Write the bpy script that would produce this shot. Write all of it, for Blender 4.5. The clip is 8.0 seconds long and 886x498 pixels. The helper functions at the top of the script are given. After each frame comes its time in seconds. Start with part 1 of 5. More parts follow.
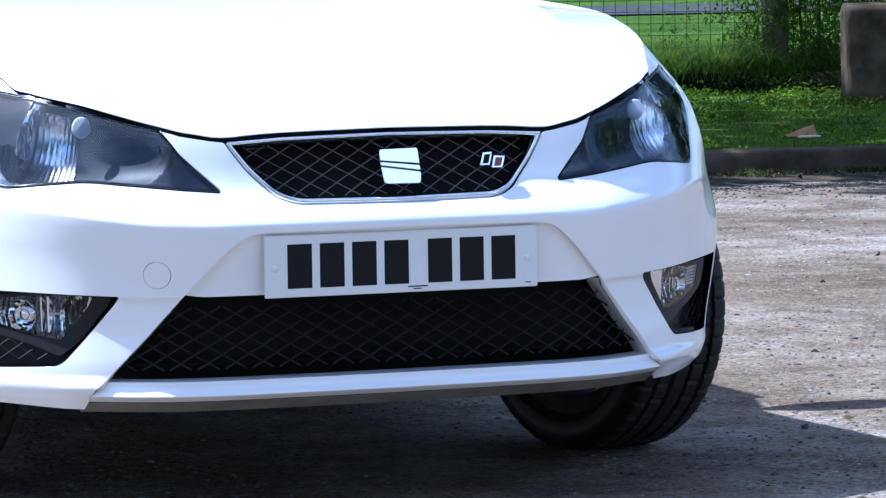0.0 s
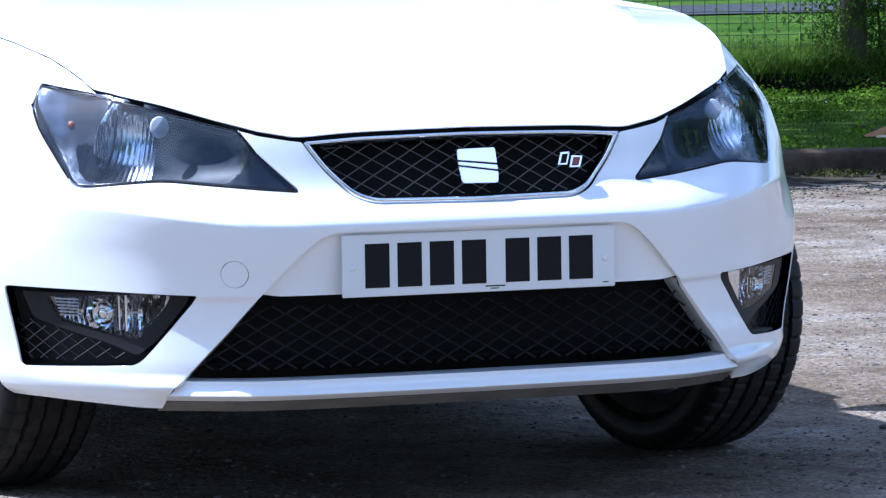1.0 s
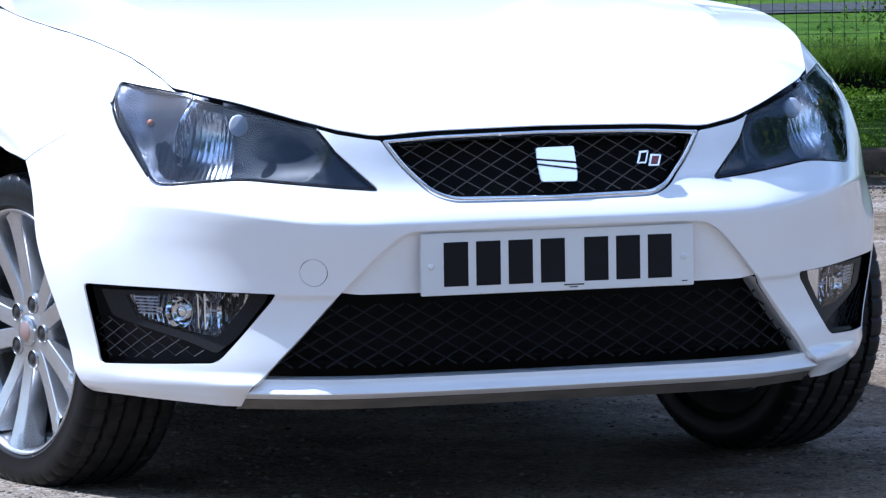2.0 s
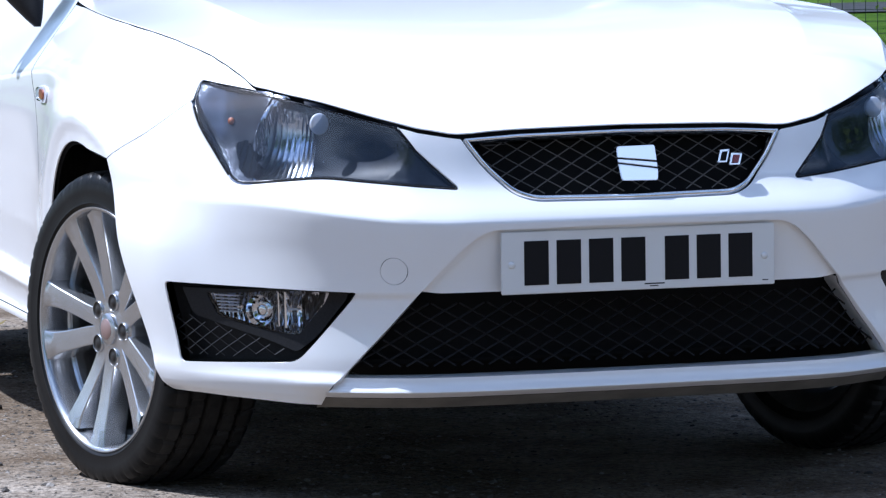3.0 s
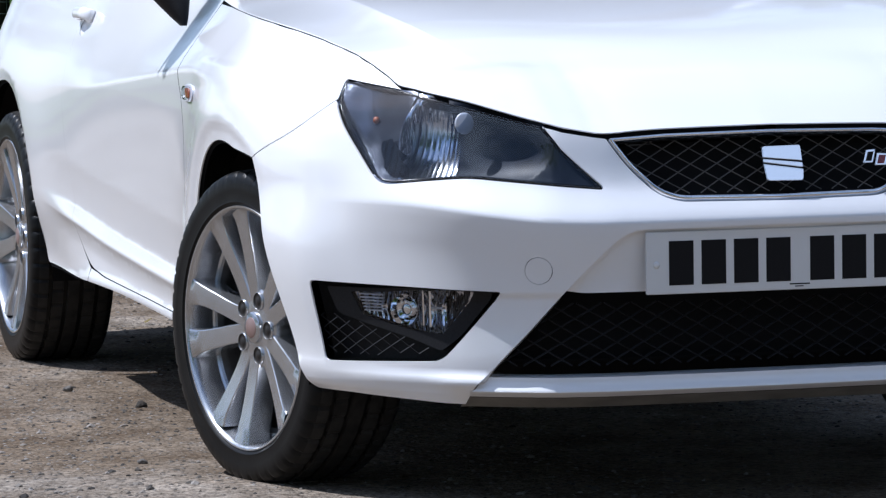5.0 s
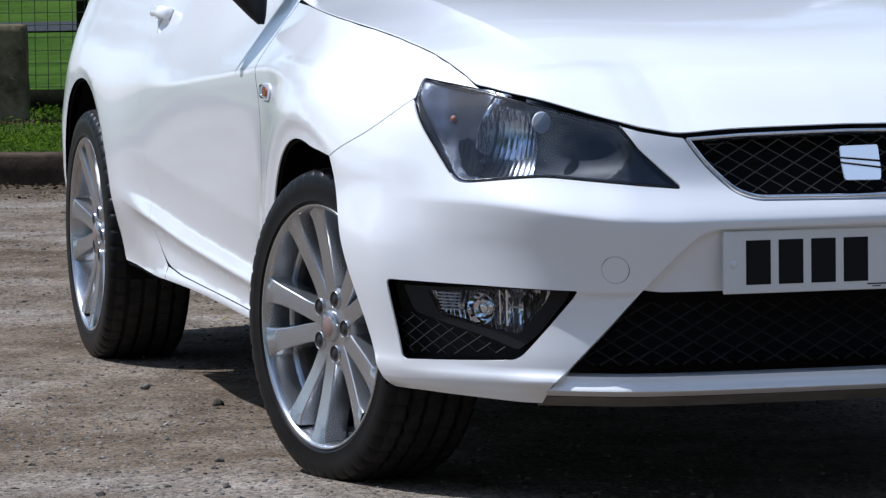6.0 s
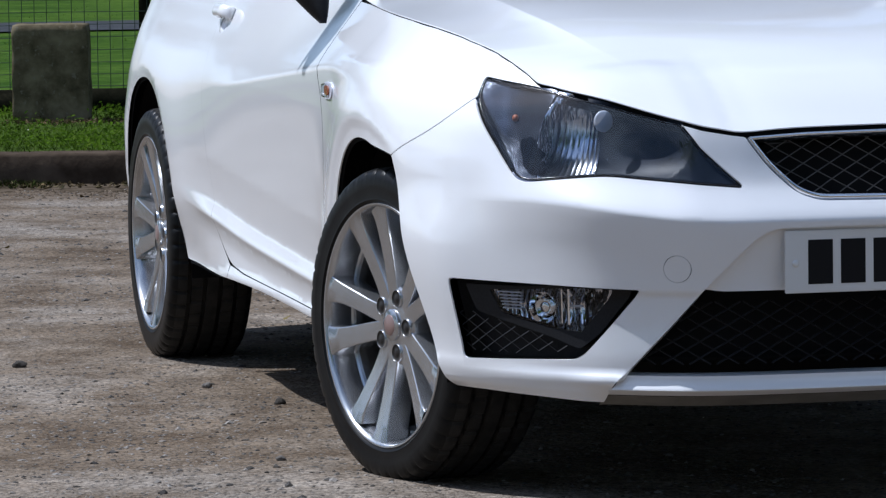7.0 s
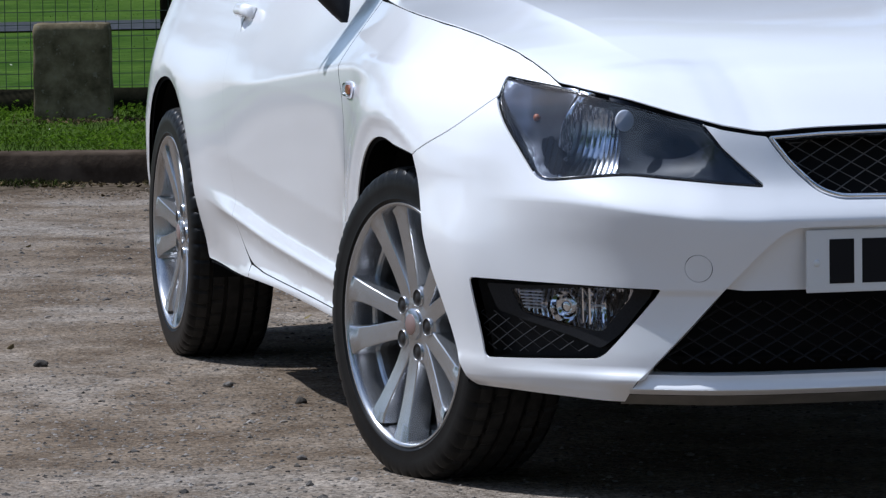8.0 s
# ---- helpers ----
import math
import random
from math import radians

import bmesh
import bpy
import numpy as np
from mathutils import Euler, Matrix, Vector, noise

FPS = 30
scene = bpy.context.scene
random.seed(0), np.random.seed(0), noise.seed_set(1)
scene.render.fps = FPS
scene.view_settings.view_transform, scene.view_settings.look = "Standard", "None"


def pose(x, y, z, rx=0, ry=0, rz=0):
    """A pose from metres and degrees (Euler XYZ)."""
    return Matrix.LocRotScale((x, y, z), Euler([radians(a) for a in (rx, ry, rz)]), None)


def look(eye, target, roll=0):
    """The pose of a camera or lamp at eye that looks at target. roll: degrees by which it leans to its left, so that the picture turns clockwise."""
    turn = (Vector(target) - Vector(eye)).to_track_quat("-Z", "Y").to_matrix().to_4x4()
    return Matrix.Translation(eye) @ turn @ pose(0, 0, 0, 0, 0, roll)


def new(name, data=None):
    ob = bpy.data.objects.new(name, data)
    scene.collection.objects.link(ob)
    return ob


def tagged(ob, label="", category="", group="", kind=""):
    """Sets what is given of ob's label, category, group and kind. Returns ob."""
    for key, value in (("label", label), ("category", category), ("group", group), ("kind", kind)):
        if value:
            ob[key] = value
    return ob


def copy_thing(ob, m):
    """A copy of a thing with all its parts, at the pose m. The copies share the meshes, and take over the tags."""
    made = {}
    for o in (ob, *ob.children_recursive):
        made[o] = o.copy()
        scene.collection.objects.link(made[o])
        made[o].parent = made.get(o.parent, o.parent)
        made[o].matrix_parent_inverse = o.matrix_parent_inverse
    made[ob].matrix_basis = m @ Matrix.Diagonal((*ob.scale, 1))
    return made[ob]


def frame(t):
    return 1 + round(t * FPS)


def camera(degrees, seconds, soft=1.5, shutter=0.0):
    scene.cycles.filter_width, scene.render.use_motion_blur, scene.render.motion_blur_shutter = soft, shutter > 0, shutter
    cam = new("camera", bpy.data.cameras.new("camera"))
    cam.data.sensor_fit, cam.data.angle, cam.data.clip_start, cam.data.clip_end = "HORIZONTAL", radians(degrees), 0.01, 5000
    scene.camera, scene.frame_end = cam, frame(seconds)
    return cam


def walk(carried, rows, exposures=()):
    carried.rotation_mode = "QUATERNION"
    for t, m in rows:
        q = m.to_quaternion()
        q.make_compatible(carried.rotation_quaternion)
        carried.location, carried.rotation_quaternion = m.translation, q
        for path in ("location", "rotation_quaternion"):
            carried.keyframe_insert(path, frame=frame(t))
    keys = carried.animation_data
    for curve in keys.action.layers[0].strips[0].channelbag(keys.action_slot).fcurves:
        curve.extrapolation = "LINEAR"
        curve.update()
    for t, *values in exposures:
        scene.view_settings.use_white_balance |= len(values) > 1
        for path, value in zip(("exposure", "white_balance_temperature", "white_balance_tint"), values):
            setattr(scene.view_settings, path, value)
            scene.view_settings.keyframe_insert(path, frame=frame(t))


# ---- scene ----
from mathutils.geometry import delaunay_2d_cdt

LENS = 10.795
EYE_AT = (-2.849, -7.877, 1.151)
# seconds, yaw, pitch, lean: the camera turns on its tripod.
TURNS = [
    (0.0, -20.403, -4.575, -0.819),
    (0.5, -20.052, -4.569, -0.828),
    (1.0, -19.453, -4.566, -0.814),
    (1.5, -18.994, -4.567, -0.805),
    (3.0, -17.501, -4.573, -0.814),
    (3.5, -17.151, -4.569, -0.759),
    (4.0, -16.632, -4.563, -0.761),
    (4.5, -16.188, -4.559, -0.795),
    (6.0, -14.785, -4.556, -0.756),
    (6.5, -14.383, -4.561, -0.767),
    (7.0, -14.027, -4.559, -0.771),
    (7.5, -13.822, -4.565, -0.759),
    (8.0, -13.768, -4.564, -0.772),
]
cam = camera(LENS, 8.0, 1.3)
walk(cam, [(t, Matrix.Translation(EYE_AT) @ pose(0, 0, 0, 90 + pitch, 0, yaw) @ pose(0, 0, 0, 0, 0, lean)) for t, yaw, pitch, lean in TURNS],
     [(0.0, 1.02, 5000, 13), (1.5, 0.92, 5050, 13), (3.0, 0.45, 5350, 13), (4.5, 0.15, 5680, 13), (6.0, -0.11, 5650, 11), (7.0, -0.19, 5650, 11), (8.0, -0.21, 5650, 11)])

# ---- light: a high sun on the car's right, blue sky with thin cloud ----
SUN_TO = Vector((-.59, .32, 1.0)).normalized()
world = bpy.data.worlds.new("sky")
scene.world = world
world.use_nodes = True
wn = world.node_tree.nodes
wl = world.node_tree.links
wn.clear()
sky = wn.new("ShaderNodeTexSky")
sky.sky_type, sky.sun_disc = "NISHITA", False
sky.sun_elevation = math.asin(SUN_TO.z)
sky.sun_rotation = math.atan2(SUN_TO.x, SUN_TO.y)
back = wn.new("ShaderNodeBackground")
back.inputs["Strength"].default_value = 0.105
wout = wn.new("ShaderNodeOutputWorld")
# broken white cloud over the blue, alike all round
wco = wn.new("ShaderNodeTexCoord")
cloud = wn.new("ShaderNodeTexNoise")
cloud.inputs["Scale"].default_value, cloud.inputs["Detail"].default_value, cloud.inputs["Roughness"].default_value = 3.2, 7.0, 0.58
cramp = wn.new("ShaderNodeValToRGB")
cramp.color_ramp.elements[0].position, cramp.color_ramp.elements[1].position = 0.46, 0.66
cmix = wn.new("ShaderNodeMix")
cmix.data_type = "RGBA"
cmix.inputs[7].default_value = (7.1, 8.3, 10.2, 1)
wl.new(wco.outputs["Generated"], cloud.inputs["Vector"])
wl.new(cloud.outputs["Fac"], cramp.inputs["Fac"])
wl.new(cramp.outputs["Color"], cmix.inputs[0])
wl.new(sky.outputs[0], cmix.inputs[6])
wl.new(cmix.outputs[2], back.inputs["Color"])
wl.new(back.outputs[0], wout.inputs["Surface"])
sun = new("sun", bpy.data.lights.new("sun", "SUN"))
sun.data.energy, sun.data.angle, sun.data.color = 5.0, radians(0.6), (1.0, 0.965, 0.91)
sun.matrix_world = look(SUN_TO * 60, (0, 0, 0))

# ---- materials ----
def material(name, colour, rough=0.5, metal=0.0, coat=0.0, spec=0.5):
    m = bpy.data.materials.new(name)
    m.use_nodes = True
    b = m.node_tree.nodes["Principled BSDF"]
    b.inputs["Base Color"].default_value = (*colour, 1)
    b.inputs["Roughness"].default_value = rough
    b.inputs["Metallic"].default_value = metal
    b.inputs["Coat Weight"].default_value = coat
    b.inputs["Coat Roughness"].default_value = 0.07
    b.inputs["Specular IOR Level"].default_value = spec
    return m


def nodes_of(m):
    return m.node_tree.nodes, m.node_tree.links, m.node_tree.nodes["Principled BSDF"]


def noise_node(m, scale, detail=4.0, rough=0.6, space="Object"):
    n, l, b = nodes_of(m)
    co = n.new("ShaderNodeTexCoord")
    t = n.new("ShaderNodeTexNoise")
    t.inputs["Scale"].default_value, t.inputs["Detail"].default_value, t.inputs["Roughness"].default_value = scale, detail, rough
    l.new(co.outputs[space], t.inputs["Vector"])
    return t.outputs["Fac"]


def ramp(m, fac, stops):
    n, l, b = nodes_of(m)
    r = n.new("ShaderNodeValToRGB")
    while len(r.color_ramp.elements) < len(stops):
        r.color_ramp.elements.new(0.5)
    for e, (p, c) in zip(r.color_ramp.elements, stops):
        e.position, e.color = p, (*c, 1) if len(c) == 3 else c
    l.new(fac, r.inputs["Fac"])
    return r.outputs["Color"]


def bump(m, fac, strength, distance):
    n, l, b = nodes_of(m)
    u = n.new("ShaderNodeBump")
    u.inputs["Strength"].default_value, u.inputs["Distance"].default_value = strength, distance
    l.new(fac, u.inputs["Height"])
    last = b.inputs["Normal"].links[0].from_socket if b.inputs["Normal"].links else None
    if last:
        l.new(last, u.inputs["Normal"])
    l.new(u.outputs["Normal"], b.inputs["Normal"])


def mix_colour(m, fac, a, b_, mode="MIX"):
    n, l, b = nodes_of(m)
    x = n.new("ShaderNodeMix")
    x.data_type, x.blend_type = "RGBA", mode
    for sock, v in ((x.inputs[0], fac), (x.inputs[6], a), (x.inputs[7], b_)):
        if isinstance(v, (int, float)):
            sock.default_value = v
        elif isinstance(v, tuple):
            sock.default_value = (*v, 1)
        else:
            l.new(v, sock)
    return x.outputs[2]


def mottled(name, dark, light, scale, rough=0.6, metal=0.0, bump_by=0.0, bump_scale=80.0, coat=0.0, spread=(0.35, 0.65)):
    m = material(name, light, rough, metal, coat)
    n, l, b = nodes_of(m)
    l.new(ramp(m, noise_node(m, scale), [(spread[0], dark), (spread[1], light)]), b.inputs["Base Color"])
    if bump_by:
        bump(m, noise_node(m, bump_scale, 3.0), 0.6, bump_by)
    return m


def clear(name, tint=(1, 1, 1), gloss_rough=0.0, ior=1.85):
    """Thin clear plastic or glass: the light goes straight through, and the gloss follows Fresnel."""
    m = bpy.data.materials.new(name)
    m.use_nodes = True
    n, l = m.node_tree.nodes, m.node_tree.links
    n.clear()
    out, mix = n.new("ShaderNodeOutputMaterial"), n.new("ShaderNodeMixShader")
    tr, gl, fr = n.new("ShaderNodeBsdfTransparent"), n.new("ShaderNodeBsdfGlossy"), n.new("ShaderNodeFresnel")
    tr.inputs["Color"].default_value = (*tint, 1)
    gl.inputs["Roughness"].default_value = gloss_rough
    fr.inputs["IOR"].default_value = ior
    l.new(fr.outputs[0], mix.inputs[0])
    l.new(tr.outputs[0], mix.inputs[1])
    l.new(gl.outputs[0], mix.inputs[2])
    l.new(mix.outputs[0], out.inputs["Surface"])
    return m


PAINT = material("white_car_paint", (.88, .88, .89), 0.32, 0.0, 1.0, 0.5)
bump(PAINT, noise_node(PAINT, 900.0, 2.0), 0.03, 0.0004)
BLACK = mottled("black_plastic", (.013, .013, .015), (.020, .020, .022), 260, 0.5)
BLACK.node_tree.nodes["Principled BSDF"].inputs["Specular IOR Level"].default_value = .2
GLOSS_BLACK = material("gloss_black_plastic", (.008, .008, .009), 0.16, 0, 0, .25)
BEZEL = mottled("smoked_grey_bezel", (.009, .012, .020), (.024, .030, .046), 22, 0.42)
BEZEL.node_tree.nodes["Principled BSDF"].inputs["Specular IOR Level"].default_value = .12
# one mesh plastic in two tones: lightened as if lit, darkened as if shaded
LIT_MESH = material("lit_mesh_plastic", (.105, .098, .090), 0.42, 0, 0, .4)
SHADED_MESH = material("shaded_mesh_plastic", (.017, .017, .0185), 0.5, 0, 0, .25)
CHROME = material("chrome", (.82, .83, .85), 0.07, 1.0)
REFLECT = material("lamp_reflector", (.72, .74, .80), 0.14, 1.0)
n_, l_, b_ = nodes_of(REFLECT)
mp = n_.new("ShaderNodeMapping")
mp.inputs["Scale"].default_value = (85.0, 85.0, 16.0)
tc = n_.new("ShaderNodeTexCoord")
fl = n_.new("ShaderNodeTexNoise")
fl.inputs["Scale"].default_value, fl.inputs["Detail"].default_value = 1.0, 3.0
l_.new(tc.outputs["Object"], mp.inputs["Vector"])
l_.new(mp.outputs["Vector"], fl.inputs["Vector"])
bump(REFLECT, fl.outputs["Fac"], 0.6, 0.010)
FLUTED = material("fluted_chrome", (.74, .76, .82), 0.08, 1.0)
n_, l_, b_ = nodes_of(FLUTED)
wv = n_.new("ShaderNodeTexWave")
wv.inputs["Scale"].default_value, wv.inputs["Distortion"].default_value, wv.inputs["Detail"].default_value = 22.0, 3.5, 2.0
l_.new(n_.new("ShaderNodeTexCoord").outputs["Object"], wv.inputs["Vector"])
bump(FLUTED, wv.outputs["Fac"], 0.8, 0.006)
LENS_CLEAR = clear("clear_lens", (.93, .95, .98), 0.0, 1.75)
FOG_CLEAR = clear("clear_fog_lens", (.95, .96, .98), 0.0, 1.45)
GLASS = clear("window_glass", (.35, .42, .40))
AMBER = material("amber_bulb", (.36, .10, .035), 0.45)
ALLOY = material("silver_alloy", (.50, .51, .52), 0.24, 0.88, 0.5)
n_, l_, b_ = nodes_of(ALLOY)
l_.new(ramp(ALLOY, noise_node(ALLOY, 14.0), [(.3, (.47, .48, .50)), (.7, (.53, .54, .56))]), b_.inputs["Base Color"])
# rim barrel coloured dark to stand for the shade inside the wheel
BARREL = mottled("shaded_barrel", (.030, .030, .031), (.075, .074, .073), 20, .55, .4)
STEEL = mottled("brake_steel", (.035, .033, .031), (.085, .080, .076), 30, 0.5, 0.8)
RUBBER = mottled("tyre_rubber", (.0055, .0055, .0058), (.0098, .0096, .0094), 22, 0.40, 0, 0.0002, 220)
RUBBER.node_tree.nodes["Principled BSDF"].inputs["Specular IOR Level"].default_value = .16
TREAD = mottled("dusty_tread_rubber", (.018, .0175, .017), (.034, .032, .030), 30, 0.6)
TREAD.node_tree.nodes["Principled BSDF"].inputs["Specular IOR Level"].default_value = .15
DARK = material("dark_underside", (.009, .009, .0095), 0.9, 0, 0, .1)
PLATE = material("white_plate", (.78, .78, .77), 0.30, 0, 0.5)
PLATE_BLACK = material("plate_black", (.006, .006, .008), 0.5, 0, 0, .2)
RED = material("red_enamel", (.16, .03, .04), 0.3)
WINKER = mottled("grey_winker_chamber", (.10, .11, .14), (.20, .22, .27), 40, 0.26, 0.85, .0020, 60)
FACET = material("bright_facets", (.86, .88, .92), 0.06, 1.0)
SHIELD = material("frosted_shield", (.68, .71, .80), 0.35, 0.20)
RIBS = material("reflector_ribs", (.60, .62, .68), 0.16, 1.0)
VALANCE = mottled("grey_lip_band", (.13, .124, .112), (.21, .20, .18), 9, 0.75)
SEAT = mottled("dark_cloth", (.015, .015, .017), (.03, .03, .034), 40, 0.9)


# ---- the car's outline ----
def mono(xs, ys):
    """A smooth curve through the points, with no overshoot."""
    xs, ys = list(xs), list(ys)
    n = len(xs)
    d = [(ys[i + 1] - ys[i]) / (xs[i + 1] - xs[i]) for i in range(n - 1)]
    m = [d[0]] + [0.0 if d[i - 1] * d[i] <= 0 else 2 * d[i - 1] * d[i] / (d[i - 1] + d[i]) for i in range(1, n - 1)] + [d[-1]]

    def f(x):
        if x <= xs[0]:
            return ys[0] + m[0] * (x - xs[0])
        if x >= xs[-1]:
            return ys[-1] + m[-1] * (x - xs[-1])
        lo, hi = 0, n - 1
        while hi - lo > 1:
            mid = (lo + hi) // 2
            if xs[mid] <= x:
                lo = mid
            else:
                hi = mid
        h = xs[hi] - xs[lo]
        t = (x - xs[lo]) / h
        a, b = (1 + 2 * t) * (1 - t) ** 2, t * t * (3 - 2 * t)
        return a * ys[lo] + b * ys[hi] + h * (t * (1 - t) ** 2 * m[lo] + t * t * (t - 1) * m[hi])
    return f


def ease(a, b, x):
    t = min(1.0, max(0.0, (x - a) / (b - a)))
    return t * t * (3 - 2 * t)


# The car's outline in plan, half of it, from the middle of the nose round to the tail (nose at y = 0, the car points to -y).
OUT_X = [0, .15, .30, .40, .49, .57, .65, .72, .77, .80, .809, .803, .802, .807, .812, .81, .79, .70, .50, .25, 0]
OUT_Y = [0, .003, .010, .027, .070, .125, .205, .305, .42, .58, .80, 1.2, 1.7, 2.3, 2.9, 3.3, 3.6, 3.86, 3.99, 4.03, 4.04]
OUT_S = [0.0]
for i in range(1, len(OUT_X)):
    OUT_S.append(OUT_S[-1] + math.hypot(OUT_X[i] - OUT_X[i - 1], OUT_Y[i] - OUT_Y[i - 1]))
plan_x, plan_y = mono(OUT_S, OUT_X), mono(OUT_S, OUT_Y)
S_END = OUT_S[-1]
WHEEL_Y, WHEEL_BASE, WHEEL_R, WHEEL_Z = 0.805, 2.469, 0.302, 0.297
# How far the skin lies inside that outline, by height: the nose, the flanks below the shoulder, and over the shoulder.
nose_in = mono([.14, .185, .205, .225, .241, .246, .252, .266, .30, .41, .495, .525, .533, .537, .543, .602, .69, .72, .78, .86], [.12, .052, .036, .013, -.004, -.0075, -.0065, .003, .002, .0, -.0135, -.0180, -.0185, -.0172, -.0135, .0345, .068, .085, .13, .22])
flank_in = mono([.14, .225, .245, .262, .276, .286, .33, .45, .55, .70], [.08, .03, .006, -.002, .001, .005, .007, .008, .005, .0])
sill_z = mono([1.0, 1.3, 2.0, 2.25, 2.5, 3.0], [-.012, -.0115, .006, .008, -.010, -.020])
# the door's low ridge, with a hollow over it
ridge_in = mono([-.10, -.05, -.014, .0, .010, .035, .08, .13], [0, .002, -.003, -.008, -.005, .0065, .004, 0])
ridge_z = mono([1.1, 1.5, 2.08, 2.4, 2.75], [.312, .327, .360, .389, .412])
over_in = mono([-.14, -.03, -.006, .0, .006, .02, .07, .12, .20, .30], [.004, .001, .0022, .0048, .0088, .019, .060, .10, .155, .20])
shoulder_z = mono([.30, .45, .70, .85, 1.0, 1.2, 1.48, 1.93, 2.28, 2.7, 3.3, 3.8], [.69, .705, .734, .756, .772, .779, .762, .727, .700, .69, .70, .72])
over_rear = mono([-.20, -.12, -.04, .05, .12, .20, .30], [.0, .003, .015, .050, .10, .155, .20])
over_soft = mono([-.14, -.07, -.03, .0, .03, .07, .12, .20, .30], [.0, .001, .006, .0135, .029, .060, .10, .155, .20])
tail_in = mono([.15, .24, .30, .55, .62, .75, .95], [.12, .02, .0, .0, .02, .05, .12])


def skin(s, z, lowered=0.0):
    """A point of the body's outer skin; s runs along the outline, minus on the car's right. lowered: how far the lip's edge lies below the bumper's."""
    a = abs(s)
    h = 1e-3
    x, y = plan_x(a), plan_y(a)
    tx, ty = plan_x(a + h) - plan_x(max(0, a - h)), plan_y(a + h) - plan_y(max(0, a - h))
    n = math.hypot(tx, ty)
    tx, ty = tx / n, ty / n
    side = ease(.50, 1.0, a)
    tail = ease(3.45, 3.95, y)
    crisp = ease(.85, 1.15, y) * (1 - ease(2.1, 2.6, y))
    h = z - shoulder_z(y)
    over = (crisp * over_in(h) + (1 - crisp) * (over_soft(h) + ease(2.3, 2.8, y) * (over_rear(max(h, -.2)) - over_soft(h)))) * (1 - .42 * ease(1.45, 2.4, y))
    low = z - sill_z(min(max(y, 1.0), 3.0))
    lower = z - .033 * ease(.34, .75, a) * ease(.40, .50, z) + lowered
    tuck = nose_in(lower)
    if z < .241 and tuck > 0:
        tuck *= 1 - .6 * ease(.575, .64, a)
    inn = (1 - side) * tuck + side * ((1 - tail) * (flank_in(min(low, .7)) + over + ridge_in(min(.13, max(-.1, z - ridge_z(y)))) * ease(1.0, 1.3, y) * (1 - ease(2.45, 2.85, y))) + tail * tail_in(z))
    for wy, amount in ((WHEEL_Y, .038), (WHEEL_Y + WHEEL_BASE, .006)):
        r = math.hypot(y - wy, z - WHEEL_Z)
        q = max(0.0, r - .40)
        rear = ease(wy, wy + .25, y) if wy == WHEEL_Y else 0.0
        swell = amount * ((1 - rear) * math.exp(-(q / .15) ** 2) + rear / (1 + (q / .145) ** 2) ** 1.6) - .006 * ease(.405, .372, r) * ease(1.06, 1.22, a)
        if wy == WHEEL_Y:
            swell *= 1 - .55 * ease(.72, .42, y) * ease(.48, .60, z)
        inn -= side * swell * ease(.22, .48, z)
    inn += .028 * ease(.44, .26, z) * ease(2.25, 2.85, y) * (1 - tail)
    inn += .006 * math.exp(-((z - .247) / .014) ** 2) * ease(.58, .68, a) * (1 - ease(.95, 1.1, a))
    # the shoulder line runs on over the wheel and fades towards the lamp
    inn -= side * .0036 * ease(.62, .80, y) * (1 - ease(1.06, 1.24, y)) * max(0.0, 1 - abs(z - .791) / (.012 if z > .791 else .045))
    # the lamps' outer ends and the wing over them lean in
    inn += .010 * ease(.60, .72, z) * ease(.62, .82, a) * (1 - ease(1.10, 1.35, a))
    # the fold under the bumper's upper half, beside the blades
    inn += .007 * ease(.414, .396, z) * ease(.27, .36, z) * ease(.36, .42, a) * (1 - ease(.60, .80, a))
    x, y = x - ty * inn, y + tx * inn
    return (math.copysign(max(x, 0), s) if s else 0.0, y, z)


# The bonnet's rim lies on the skin, from the middle of its front edge round to the windscreen.
rim_z = mono([0, .20, .290, .302, .311, .322, .38, .455, .621, .770, .835, .9032, .990, 1.0574, 1.3245, 1.70, 1.95], [.694, .691, .6862, .6848, .6835, .6848, .6935, .706, .742, .767, .7905, .8130, .831, .841, .870, .890, .905])


def rim_gap(s):
    """How far the bonnet's edge stands over that line."""
    return .0042 + .0018 * ease(.42, .54, abs(s)) - .0048 * ease(.745, .80, abs(s))


RIM = [skin(s, rim_z(s) + rim_gap(s)) for s in np.linspace(0, 1.95, 120)]
rim_y = [RIM[0][1]]
for p in RIM[1:]:
    rim_y.append(max(p[1], rim_y[-1] + 1e-5))
edge_x, edge_z = mono(rim_y, [p[0] for p in RIM]), mono(rim_y, [p[2] for p in RIM])
FRONT = [p for p in RIM if p[1] < .53][::2]
front_y, front_z = mono([p[0] for p in FRONT], [p[1] for p in FRONT]), mono([p[0] for p in FRONT], [p[2] for p in FRONT])
mid_z = mono([.06, .085, .12, .2, .3, .45, .65, .9, 1.2, 1.45], [.694, .708, .734, .778, .815, .853, .886, .916, .942, .957])
rise = mono([-.05, 0, .03, .1, .2, .4, .7], [-.035, 0, .021, .064, .106, .152, .19])
fold_x = mono([.2, .34, .46, .58, .75, 1.0, 1.45], [.42, .467, .505, .528, .545, .550, .53])


